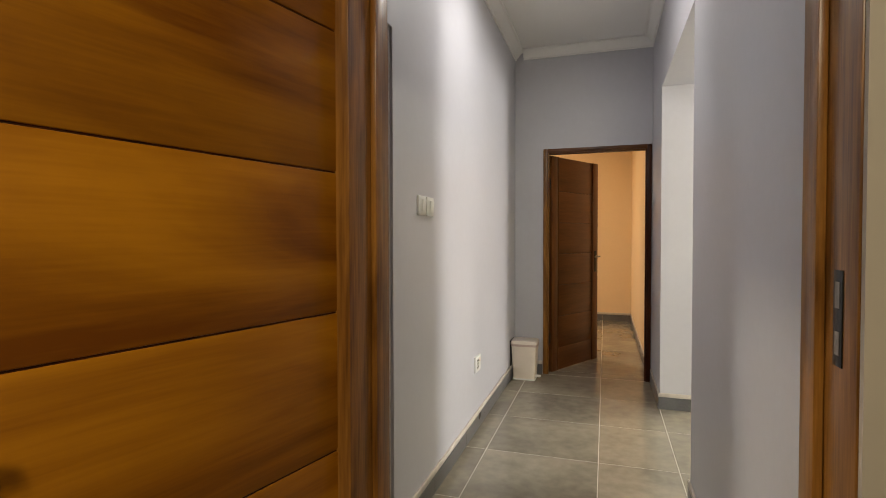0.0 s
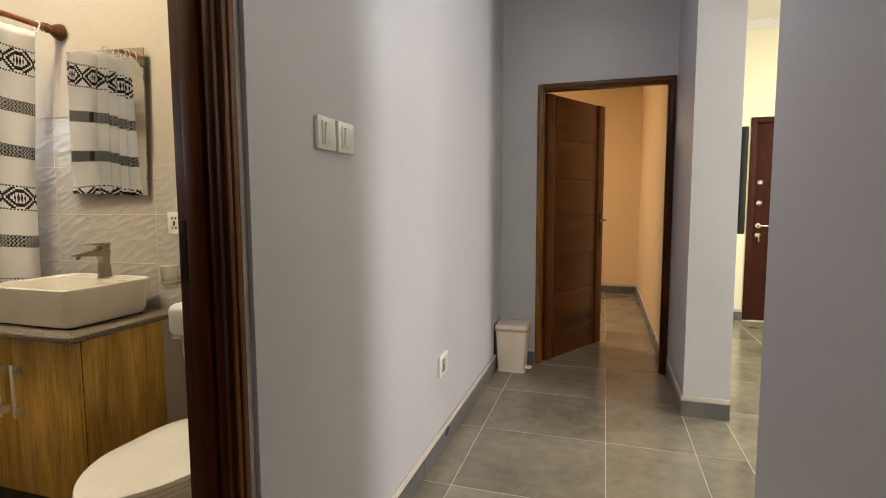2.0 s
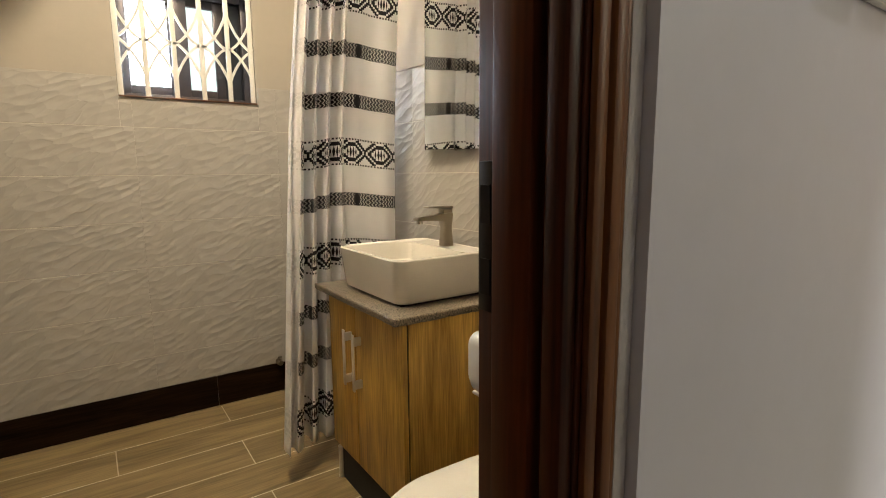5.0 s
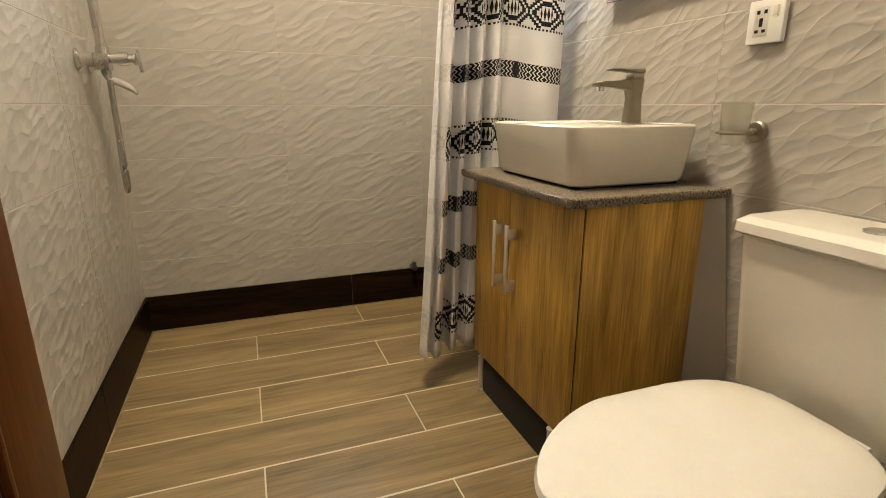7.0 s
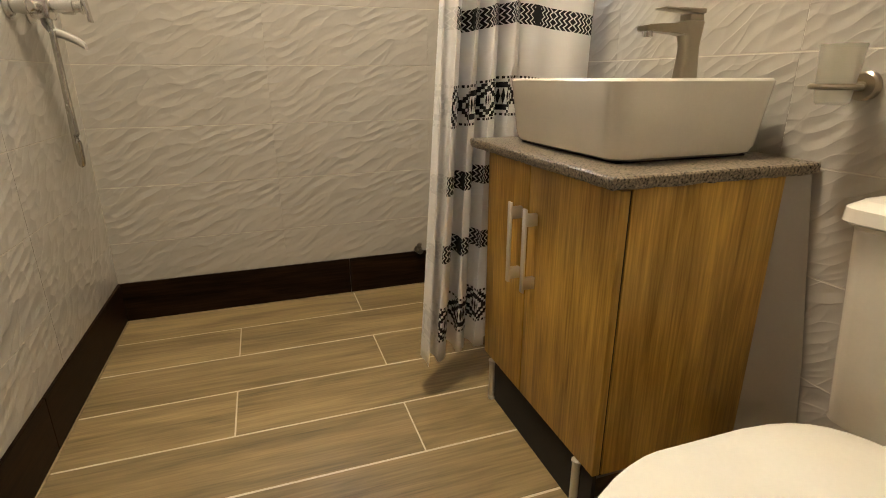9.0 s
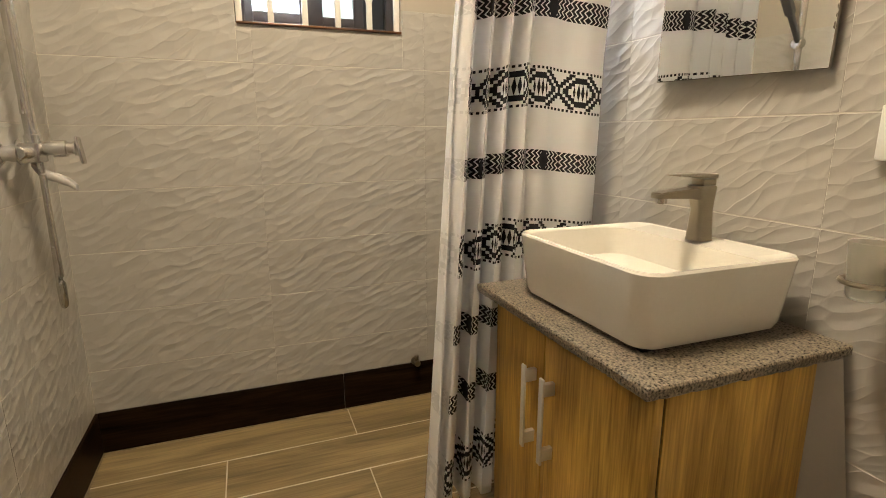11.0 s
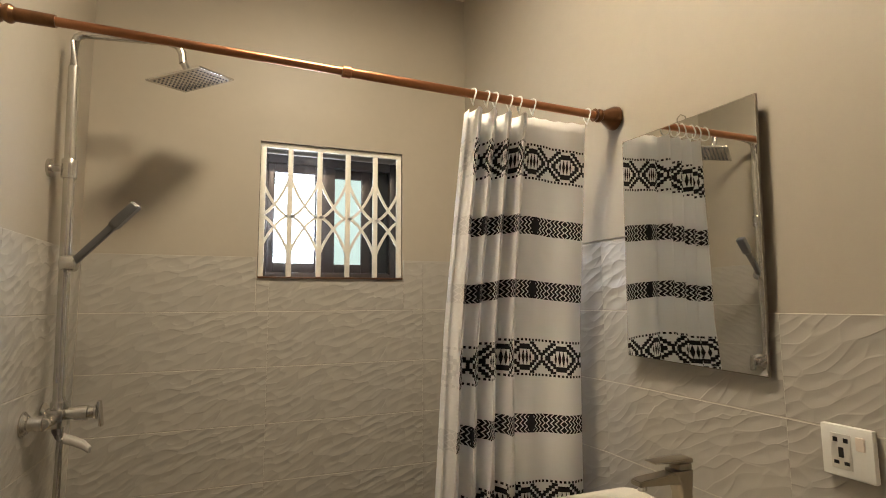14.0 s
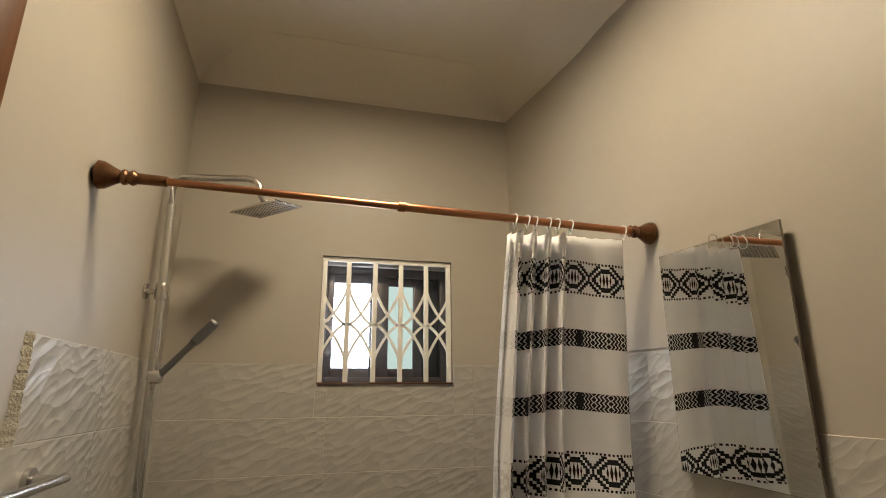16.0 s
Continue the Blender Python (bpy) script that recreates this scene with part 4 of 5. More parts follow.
def toilet():
    t = thing("toilet", (-1.405, 0, FZ - 0.008), "white ceramic close-coupled toilet with a closed lid", "toilet")
    def egg(y0, y1, hw, z, r=0.0, n=40):
        cy = y0 + 0.25
        Lf, Lb = cy - y0, y1 - cy
        out = []
        for k in range(n):
            a = 2 * math.pi * k / n
            c, s = math.cos(a), math.sin(a)
            e = 2.6 if s > 0 else 1.6
            x = hw * math.copysign(abs(c) ** (2 / e), c)
            y = (Lb if s > 0 else Lf) * math.copysign(abs(s) ** (2 / (5 if s > 0 else 1.6)), s)
            out.append((x, cy + y, z))
        return out
    part("pan", loft(bmesh.new(), [egg(2.17, 2.72, 0.10, 0.0), egg(2.16, 2.72, 0.105, 0.05), egg(2.14, 2.70, 0.11, 0.15), egg(2.07, 2.66, 0.15, 0.27), egg(2.02, 2.62, 0.178, 0.36), egg(2.005, 2.60, 0.184, 0.395), egg(2.01, 2.6, 0.18, 0.402)]), M_cer, t)
    part("seat", loft(bmesh.new(), [egg(2.003, 2.57, 0.183, 0.404), egg(2.0, 2.57, 0.187, 0.41), egg(2.003, 2.57, 0.184, 0.420)]), M_plas_t, t)
    part("lid", loft(bmesh.new(), [egg(1.998, 2.575, 0.187, 0.423), egg(1.993, 2.58, 0.191, 0.431), egg(1.997, 2.577, 0.188, 0.443), egg(2.02, 2.565, 0.17, 0.450), egg(2.09, 2.52, 0.11, 0.452)]), M_plas_t, t)
    for x in (-0.075, 0.075):
        part("hinge", lathe(bmesh.new(), (x - 0.02, 2.588, 0.425), (1, 0, 0), [(0, 0.008), (0.04, 0.008)], 14), M_plas_t, t)
    def tank(z, hx, y0, y1, r=0.03):
        return [(x - 0.02, y, z) for x, y in rounded(0, (y0 + y1) / 2, hx, (y1 - y0) / 2, r, 5)]
    c = part("cistern", loft(bmesh.new(), [tank(0.40, 0.195, 2.62, 2.79), tank(0.41, 0.19, 2.615, 2.79), tank(0.735, 0.212, 2.595, 2.79), tank(0.742, 0.21, 2.6, 2.79)]), M_cer, t)
    lid = part("cistern_lid", loft(bmesh.new(), [tank(0.744, 0.219, 2.585, 2.795), tank(0.748, 0.223, 2.58, 2.795), tank(0.768, 0.222, 2.582, 2.795), tank(0.779, 0.21, 2.60, 2.79)]), M_cer, t)
    part("flush_button", lathe(bmesh.new(), (-0.02, 2.69, 0.778), (0, 0, 1), [(0, 0.026), (0.005, 0.026), (0.007, 0.02)], 24), M_chrome, lid, "chrome flush button")
    part("shoulder", boxm(-0.13, 0.10, 2.5, 2.70, 0.30, 0.402, bevel=0.02), M_cer, t)
    v = part("inlet_valve", lathe(bmesh.new(), (-0.225, 2.78, 0.36), (0, -1, 0), [(0, 0.02), (0.006, 0.02), (0.008, 0.01), (0.05, 0.01), (0.052, 0.014), (0.07, 0.014)], 14), M_chrome, t, "small chrome inlet valve")


M_plas_t = plain("toilet_seat_plastic", (0.70, 0.68, 0.62), 0.2, bump=0)
toilet()


# ---- shower ----
def shower():
    sx, sy = -3.0, 1.205
    s = thing("shower_column", (0, 0, 0), "satin chrome shower column with rain head and mixer", "shower")
    bm = bmesh.new()
    tube(bm, [(sx, sy, 1.15), (sx, sy - 0.022, 2.20)], 0.0152, 18)
    sy = 1.181
    tube(bm, [(sx, sy, 2.19), (sx, sy, 2.285), (sx, sy + 0.006, 2.30), (sx, sy + 0.022, 2.312), (sx, sy + 0.05, 2.315), (sx, sy + 0.26, 2.33), (sx, sy + 0.29, 2.322), (sx, sy + 0.305, 2.30), (sx, sy + 0.31, 2.262)], 0.0125, 16)
    part("riser", bm, M_chrome, s)
    sy = 1.205
    part("collar", lathe(bmesh.new(), (sx, sy - 0.015, 1.84), (0, 0, 1), [(0, 0.020), (0.003, 0.0215), (0.057, 0.0215), (0.06, 0.020)], 18), M_chrome, s)
    bm = lathe(bmesh.new(), (sx, BY0 + 0.0005, 1.87), (0, 1, 0), [(0, 0.028), (0.008, 0.028), (0.01, 0.011), (0.05, 0.009), (0.06, 0.009)], 20)
    part("wall_bracket", bm, M_chrome, s)
    # the head hangs askew on its ball joint
    askew = Matrix.Translation((-3.018, 1.518, 2.213)) @ Matrix.Rotation(radians(60), 4, "Z") @ Matrix.Rotation(radians(12), 4, "X") @ Matrix.Rotation(radians(-8), 4, "Y")
    def tilted(bm):
        bm.transform(askew)
        return bm
    hd = part("rain_head", tilted(boxm(-0.1, 0.1, -0.1, 0.1, 0, 0.007, bevel=0.002)), M_chrome, s, "square chrome rain head, tilted")
    part("neck", tube(tilted(lathe(bmesh.new(), (0, 0, 0.006), (0, 0, 1), [(0, 0.024), (0.008, 0.022), (0.02, 0.014), (0.03, 0.013)], 16)), [(-3.012, 1.51, 2.235), (sx, 1.492, 2.266)], 0.012, 12), M_chrome, hd)
    bm = bmesh.new()
    for i in range(10):
        for j in range(10):
            g = bmesh.ops.create_cone(bm, cap_ends=True, segments=6, radius1=0.0036, radius2=0.0036, depth=0.002)
            bmesh.ops.translate(bm, vec=(-0.081 + 0.018 * i, -0.081 + 0.018 * j, -0.0006), verts=g["verts"])
    part("nozzles", tilted(bm), M_noz, hd, "rows of dark rubber nozzles")
    zc = 1.118
    mx = part("mixer", boxm(sx - 0.032, sx + 0.032, 1.178, 1.226, zc - 0.027, zc + 0.027, bevel=0.005), M_chrome, s, "chrome mixer block")
    for dx in (-0.075, 0.075):
        bm = lathe(bmesh.new(), (sx + dx, BY0 + 0.010, zc), (0, 1, 0), [(0, 0.036), (0.004, 0.036), (0.008, 0.030), (0.012, 0.026), (0.014, 0.019), (0.03, 0.019), (0.031, 0.022), (0.048, 0.022), (0.05, 0.015), (0.062, 0.014)], 22)
        part("wall_union", bm, M_chrome, mx)
        part("union_elbow", lathe(bmesh.new(), (sx + dx, 1.198, zc), (-dx, 0, 0), [(-0.014, 0.013), (-0.01, 0.0165), (0.045, 0.0165), (0.047, 0.014)], 18), M_chrome, mx)
    part("top_collar", lathe(bmesh.new(), (sx, 1.206, zc + 0.026), (0, 0, 1), [(0, 0.021), (0.02, 0.021), (0.024, 0.017), (0.032, 0.0165)], 20), M_chrome, mx)
    part("handle_hub", lathe(bmesh.new(), (sx, 1.225, zc + 0.010), (0, 1, 0), [(0, 0.018), (0.025, 0.018), (0.0255, 0.0225), (0.056, 0.0225), (0.058, 0.017), (0.072, 0.016), (0.074, 0.021), (0.079, 0.021)], 24), M_chrome, mx)
    for dz in (-0.005, 0.012):
        part("screw_head", lathe(bmesh.new(), (sx + 0.031, 1.192 + dz, zc - 0.004), (1, 0, 0), [(0, 0.005), (0.0025, 0.0045)], 12), M_noz, mx)
    lv = boxm(sx - 0.014, sx + 0.014, 1.303, 1.313, zc - 0.033, zc + 0.043, bevel=0.004)
    for v in lv.verts:
        v.co.y += (zc + 0.043 - v.co.z) * 0.12
    part("lever", lv, M_chrome, mx)
    sp = bmesh.new()
    loft(sp, [[(x, y, z) for x, z in rounded(sx, z0, w, h, min(w, h) * 0.8, 4)] for y, z0, w, h in ((1.196, 1.088, 0.015, 0.012), (1.205, 1.072, 0.016, 0.014), (1.222, 1.058, 0.017, 0.014), (1.25, 1.047, 0.017, 0.013), (1.275, 1.034, 0.017, 0.012), (1.292, 1.018, 0.016, 0.009))])
    part("bath_spout", sp, M_cplas_w, mx, "spout still in whitish wrapping film")
    hs = thing("shower_handset", (0, 0, 0), "satin chrome shower handset on the riser", "shower")
    part("holder", lathe(bmesh.new(), (sx, sy - 0.022, 1.578), (0, 1, 0), [(0, 0.02), (0.004, 0.026), (0.04, 0.026), (0.046, 0.02)], 20), M_chrome, hs)
    a, d = Vector((sx + 0.01, sy + 0.015, 1.58)), Vector((0.02, 0.165, 0.185))
    hb = bmesh.new()
    e1, e2 = Vector((1, 0, 0)), d.normalized().cross(Vector((1, 0, 0))).normalized()
    lp = []
    for u, w, h in ((-0.06, 0.010, 0.010), (0.0, 0.011, 0.010), (0.6, 0.013, 0.010), (0.62, 0.02, 0.014), (0.98, 0.022, 0.013), (1.0, 0.019, 0.010)):
        c = a + d * u
        lp.append([tuple(c + e1 * w * i + e2 * h * j) for i, j in ((1, 1), (-1, 1), (-1, -1), (1, -1))])
    loft(hb, lp)
    bmesh.ops.bevel(hb, geom=list(hb.edges), offset=0.0025, segments=2, affect="EDGES")
    part("handset_body", hb, mat("grey_satin_chrome", (0.16, 0.16, 0.16), 0.45, 0.8, vary=0.05, bump=0.02), hs)
    h = bmesh.new()
    pts = [(sx + 0.008, sy + 0.006, 1.57)]
    for k in range(14):
        u = k / 13
        pts.append((sx + 0.012 - 0.012 * math.sin(u * 3.1), sy - 0.004 + 0.004 * math.sin(u * 5), 1.56 - 0.34 * u))
    part("hose_upper", tube(h, pts, 0.0075, 12), M_hose, hs, "steel shower hose beside the riser")
    h = bmesh.new()
    lo = [(sx + 0.018, 1.2185, 1.092)]
    for k in range(25):
        ang = math.pi * k / 24
        lo.append((sx + 0.018 - 0.030 * k / 24, 1.2155 + 0.0105 * math.cos(ang) * (0.4 + 0.6 * math.sin(ang)), 1.05 - 0.375 * math.sin(ang) ** 0.42))
    lo.append((sx - 0.012, 1.205, 1.10))
    part("hose_loop", tube(h, lo, 0.0085, 12), M_hose, hs, "hanging loop of steel hose")


shower()

rod = thing("curtain_rod", (0, 0, 0), "copper coloured shower curtain rod with brown end finials", "curtain rod")
RA, RB = Vector((-2.43, 1.139, 2.072)), Vector((-2.425, 2.806, 2.03))
rv = (RB - RA).normalized()
part("rod", tube(bmesh.new(), [RA + rv * 0.02, RA + rv * 0.86], 0.0105, 16), M_copper, rod)
part("rod", tube(bmesh.new(), [RA + rv * 0.80, RB - rv * 0.02], 0.0125, 16), M_copper, rod)
part("joint_ring", lathe(bmesh.new(), RA + rv * 0.795, rv, [(0, 0.0135), (0.002, 0.0155), (0.022, 0.0155), (0.025, 0.0135)], 18), M_copper, rod)
FIN = [(0, 0.028), (0.006, 0.038), (0.02, 0.036), (0.045, 0.022), (0.058, 0.016), (0.063, 0.021), (0.070, 0.021), (0.076, 0.016), (0.084, 0.0205), (0.09, 0.0205), (0.097, 0.015), (0.17, 0.014)]
for start, way, cut in ((RA, rv, 12), (RB, -rv, 9)):
    f = lathe(bmesh.new(), start, way, FIN[:cut], 28)
    part("finial", f, M_bronze, rod, "turned brown bronze finial")

# the curtain
# cloth taken up by the folds, and the flat width beside them
FOLDED, FLAT = 0.554, 0.217


def curtain_print():
    m = bpy.data.materials.new("printed_polyester")
    m.use_nodes = True
    nt = m.node_tree
    n, l = nt.nodes, nt.links
    b = n["Principled BSDF"]
    def M(op, a, c=None, e=None):
        q = n.new("ShaderNodeMath")
        q.operation = op
        for i, v in enumerate((a, c, e)):
            if v is None:
                continue
            if isinstance(v, (int, float)):
                q.inputs[i].default_value = v
            else:
                l.new(v, q.inputs[i])
        return q.outputs[0]
    uv = n.new("ShaderNodeUVMap")
    uv.uv_map = "cloth"
    sp = n.new("ShaderNodeSeparateXYZ")
    l.new(uv.outputs[0], sp.inputs[0])
    P = 0.0078
    cu = M("DIVIDE", sp.outputs[0], P)
    U = M("PINGPONG", M("ADD", M("FLOOR", cu), 0.5), 7.5)
    Uf = M("PINGPONG", cu, 7.5)
    dash = M("LESS_THAN", M("MODULO", M("DIVIDE", cu, 1.5), 1.0), 0.55)
    total = None
    for z in (1.872, 1.278, 0.866, 0.238):
        cv = M("DIVIDE", M("SUBTRACT", sp.outputs[1], z), P)
        V = M("ABSOLUTE", M("ADD", M("FLOOR", cv), 0.5))
        Vf = M("ABSOLUTE", cv)
        inside = M("LESS_THAN", V, 6.2)
        tip = M("MULTIPLY", dash, M("MULTIPLY", M("GREATER_THAN", Vf, 6.15), M("LESS_THAN", Vf, 7.05)))
        # a hexagon of two stepped lines round four lozenges; the lines cross between hexagons
        rim = M("ADD", V, M("MAXIMUM", U, 1.5))
        line = M("LESS_THAN", M("ABSOLUTE", M("SUBTRACT", rim, 5.5)), 0.7)
        line2 = M("LESS_THAN", M("ABSOLUTE", M("SUBTRACT", rim, 8.5)), 0.7)
        near = M("ABSOLUTE", M("SUBTRACT", M("MODULO", Uf, 1.4), 0.7))
        loz = M("MULTIPLY", M("LESS_THAN", Uf, 2.8), M("LESS_THAN", M("ADD", M("MULTIPLY_ADD", near, 5.2, Vf), M("MULTIPLY", M("GREATER_THAN", Uf, 1.4), 0.9)), 3.2))
        pat = M("MAXIMUM", M("MULTIPLY", M("MAXIMUM", M("MAXIMUM", line, line2), loz), inside), tip)
        total = pat if total is None else M("MAXIMUM", total, pat)
    Q = 0.0056
    ju = M("DIVIDE", sp.outputs[0], Q)
    zu = M("PINGPONG", ju, 9.0)
    for z in (1.676, 1.482, 1.085, 0.655, 0.458):
        V = M("ABSOLUTE", M("DIVIDE", M("SUBTRACT", sp.outputs[1], z), Q))
        inside = M("LESS_THAN", V, 4.8)
        # upright zigzags, with a solid lozenge at every turn of the pattern
        zig = M("LESS_THAN", M("MODULO", M("ADD", zu, M("PINGPONG", V, 1.6)), 2.25), 1.55)
        solid = M("LESS_THAN", M("MULTIPLY_ADD", V, 0.4, M("PINGPONG", ju, 18.0)), 3.0)
        pat = M("MULTIPLY", M("MAXIMUM", zig, solid), inside)
        total = M("MAXIMUM", total, pat)
    edge = M("MULTIPLY_ADD", M("GREATER_THAN", sp.outputs[0], 0.075), 0.86, 0.14)
    total = M("MULTIPLY", total, edge)
    mix = n.new("ShaderNodeMix")
    mix.data_type = "RGBA"
    mix.inputs["A"].default_value, mix.inputs["B"].default_value = (0.92, 0.91, 0.90, 1), (0.005, 0.005, 0.009, 1)
    l.new(total, mix.inputs["Factor"])
    l.new(mix.outputs["Result"], b.inputs["Base Color"])
    b.inputs["Roughness"].default_value = 0.55
    nz, bp = n.new("ShaderNodeTexNoise"), n.new("ShaderNodeBump")
    nz.inputs["Scale"].default_value, nz.inputs["Detail"].default_value = 26, 3
    l.new(uv.outputs[0], nz.inputs["Vector"])
    bp.inputs["Strength"].default_value, bp.inputs["Distance"].default_value = 0.25, 0.004
    l.new(nz.outputs[0], bp.inputs["Height"])
    l.new(bp.outputs[0], b.inputs["Normal"])
    tr = n.new("ShaderNodeBsdfTranslucent")
    l.new(mix.outputs["Result"], tr.inputs["Color"])
    ms = n.new("ShaderNodeMixShader")
    ms.inputs[0].default_value = 0.3
    l.new(b.outputs[0], ms.inputs[1])
    l.new(tr.outputs[0], ms.inputs[2])
    l.new(ms.outputs[0], n["Material Output"].inputs[0])
    return m


def curtain():
    c = thing("shower_curtain", (0, 0, 0), "white shower curtain with black geometric bands, drawn aside", "curtain")
    nu, nv, zt, zb = 150, 60, 2.012, 0.10
    me = bpy.data.meshes.new("cloth")
    vs, fs, uvs = [], [], []
    # fold line: (cloth width, y at the rod, y at the hem, depth)
    def fold(u, v):
        # u along the cloth 0..1, v from top 0 to hem 1
        y0, y1 = 2.305 - 0.125 * v ** 0.9, 2.712 - 0.01 * v
        g = min(u / 0.62, 1.0)
        q = 0.47 * g if u < 0.62 else 0.47 + 0.53 * (u - 0.62) / 0.38
        ph = 2 * math.pi * (4.0 * g ** 0.9)
        amp = (0.042 if u < 0.62 else 0.042 * max(0.0, 1 - (u - 0.62) / 0.1))
        amp *= 0.75 + 0.5 * v
        x = -2.462 - 0.055 * min(1, v * 3) - amp * math.sin(ph + 0.35 * math.sin(5 * v))
        x += 0.010 * math.sin(9 * u + 3 * v) * v + (0.012 * math.sin(2 * math.pi * (u - 0.62) / 0.38 * 1.5 + 1.2 * v) * (0.3 + v) if u > 0.62 else 0)
        y = y0 + (y1 - y0) * q + 0.4 * amp * math.cos(ph * 2) * 0.4
        # the free edge swings out into the room towards the hem
        out = 0.08 * v * max(0.0, 1 - g / 0.3)
        x, y = x + out, y - 0.39 * out
        return x, y
    for j in range(nv + 1):
        v = j / nv
        for i in range(nu + 1):
            u = i / nu
            x, y = fold(u, v)
            z = zt + (zb - zt) * v
            sag = 0.003 * abs(math.sin(math.pi * u * 12)) * (1 - v) ** 8
            z -= sag
            x = min(x, -2.488) if (z < 0.95 and y > 2.29) else x
            vs.append((x, y, z))
            along = FOLDED * u / 0.62 if u < 0.62 else FOLDED + FLAT * (u - 0.62) / 0.38
            uvs.append((along, zt + (zb - zt) * v + 0.014 * math.sin(7 * u + 0.6) * (0.4 + v)))
    for j in range(nv):
        for i in range(nu):
            a = j * (nu + 1) + i
            fs.append((a, a + 1, a + nu + 2, a + nu + 1))
    me.from_pydata(vs, [], fs)
    lay = me.uv_layers.new(name="cloth")
    for lp in me.loops:
        lay.data[lp.index].uv = uvs[lp.vertex_index]
    me.materials.append(curtain_print())
    for p in me.polygons:
        p.use_smooth = True
    ob = new("cloth", me)
    ob.parent = c
    sol = ob.modifiers.new("thickness", "SOLIDIFY")
    sol.thickness = 0.0012
    for u in (0.02, 0.13, 0.25, 0.37, 0.50, 0.62, 0.97):
        x, y = fold(u, 0)
        k = (y - RA.y) / (RB.y - RA.y)
        rc = RA + (RB - RA) * k
        bm = bmesh.new()
        tube(bm, [(rc.x + 0.017 * math.cos(t), y + 0.004 * math.sin(2 * t), rc.z - 0.008 + 0.024 * math.sin(t)) for t in [2 * math.pi * q / 18 for q in range(19)]], 0.0022, 8)
        part("ring", bm, M_plas, c, "white plastic curtain ring")


curtain()


def towel_rail():
    t = thing("towel_rail", (-2.35, BY0 + 0.010, 1.345), "satin chrome towel rail on the tiled wall", "towel rail")
    for x in (0, 0.55):
        part("rose", lathe(bmesh.new(), (x, 0, 0), (0, 1, 0), [(0, 0.026), (0.012, 0.026), (0.014, 0.012), (0.06, 0.010)], 22), M_chrome, t)
    bm = tube(bmesh.new(), [(-0.03, 0.062, 0), (0.58, 0.062, 0)], 0.011, 16)
    part("bar", bm, M_chrome, t)


towel_rail()

v = thing("floor_valve", (BX + 0.02, 2.40, 0.155), "small chrome valve stub above the dark skirting", "valve")
part("stub", lathe(bmesh.new(), (-0.01, 0, 0), (1, 0, 0), [(0, 0.018), (0.012, 0.018), (0.014, 0.011), (0.03, 0.011), (0.032, 0.015), (0.045, 0.013)], 16), M_brass, v)
part("cap", lathe(bmesh.new(), (0.02, 0, 0.005), (0, 0, 1), [(0, 0.008), (0.02, 0.008), (0.022, 0.012), (0.03, 0.010)], 12), M_brass, v)


# ---- tiles and skirtings ----
GAP = 0.0012
cache = {}


def piece(name, sx, sy, sz, material, bev=0.0015):
    """A thin block with chamfered edges, shared between alike pieces."""
    key = (name, round(sx, 3), round(sy, 3), round(sz, 3))
    if key not in cache:
        bm = boxm(-sx / 2, sx / 2, -sy / 2, sy / 2, -sz / 2, sz / 2)
        bmesh.ops.bevel(bm, geom=list(bm.edges), offset=bev, segments=1, affect="EDGES")
        cache[key] = mesh_of(name, bm, material, 0)
    return cache[key]


def lay(name, me, parent, m):
    ob = new(name, me)
    ob.parent = parent
    ob.matrix_world = m
    return ob


# corridor and room floor tiles
TX, TY, XO, YO = 0.655, 0.618, 0.012, 4.318
def floor_run(x0, x1, y0, y1):
    for i in range(math.floor((x0 - XO) / TX), math.ceil((x1 - XO) / TX)):
        for j in range(math.floor((y0 - YO) / TY), math.ceil((y1 - YO) / TY)):
            a, b = max(x0, XO + i * TX), min(x1, XO + (i + 1) * TX)
            c, d = max(y0, YO + j * TY), min(y1, YO + (j + 1) * TY)
            if b - a > 0.02 and d - c > 0.02:
                lay("tile", piece("tile", b - a - 0.004, d - c - 0.004, 0.01, M_ftile, 0.0012), floor, Matrix.Translation(((a + b) / 2, (c + d) / 2, -0.005)))


floor_run(XW, XE, 1.21, YF)
floor_run(XE, 4.4, 1.35, 7.02)
floor_run(DX0, DX1, 1.0, 1.21)
floor_run(-3.4, 1.4, -3.2, 1.0)
floor_run(-3.4, XE - 0.015, YF + 0.15, 8.4)
floor_run(FD0, FD1, YF, YF + 0.15)

# bathroom planks
k = 0
x = BX
while x < XW - 0.09:
    x1 = min(x + 0.232, -0.80)
    off = 2.082 if k % 2 == 0 else 1.595
    ys = [BY0] + [y for y in (off - 0.98, off, off + 0.98) if BY0 + 0.03 < y < BY1 - 0.03] + [BY1]
    for c, d in zip(ys, ys[1:]):
        lay("plank", piece("plank", x1 - x - 0.0065, d - c - 0.004, 0.01, M_plank, 0.001), bath_floor, Matrix.Translation(((x + x1) / 2, (c + d) / 2, FZ - 0.005)))
    x, k = x1, k + 1

# relief wall tiles
tw = thing("wall_tiling", (0, 0, 0), "white glazed relief wall tiles in level rows", "tiling", "", "structure")
ROWZ = [0.145, 0.311, 0.533, 0.755, 0.977, 1.199, 1.421, 1.643]
TL, TT = 0.66, 0.010
SKA = math.atan2(BY1 - YS, XS - BX)
SKL = math.hypot(BY1 - YS, XS - BX)


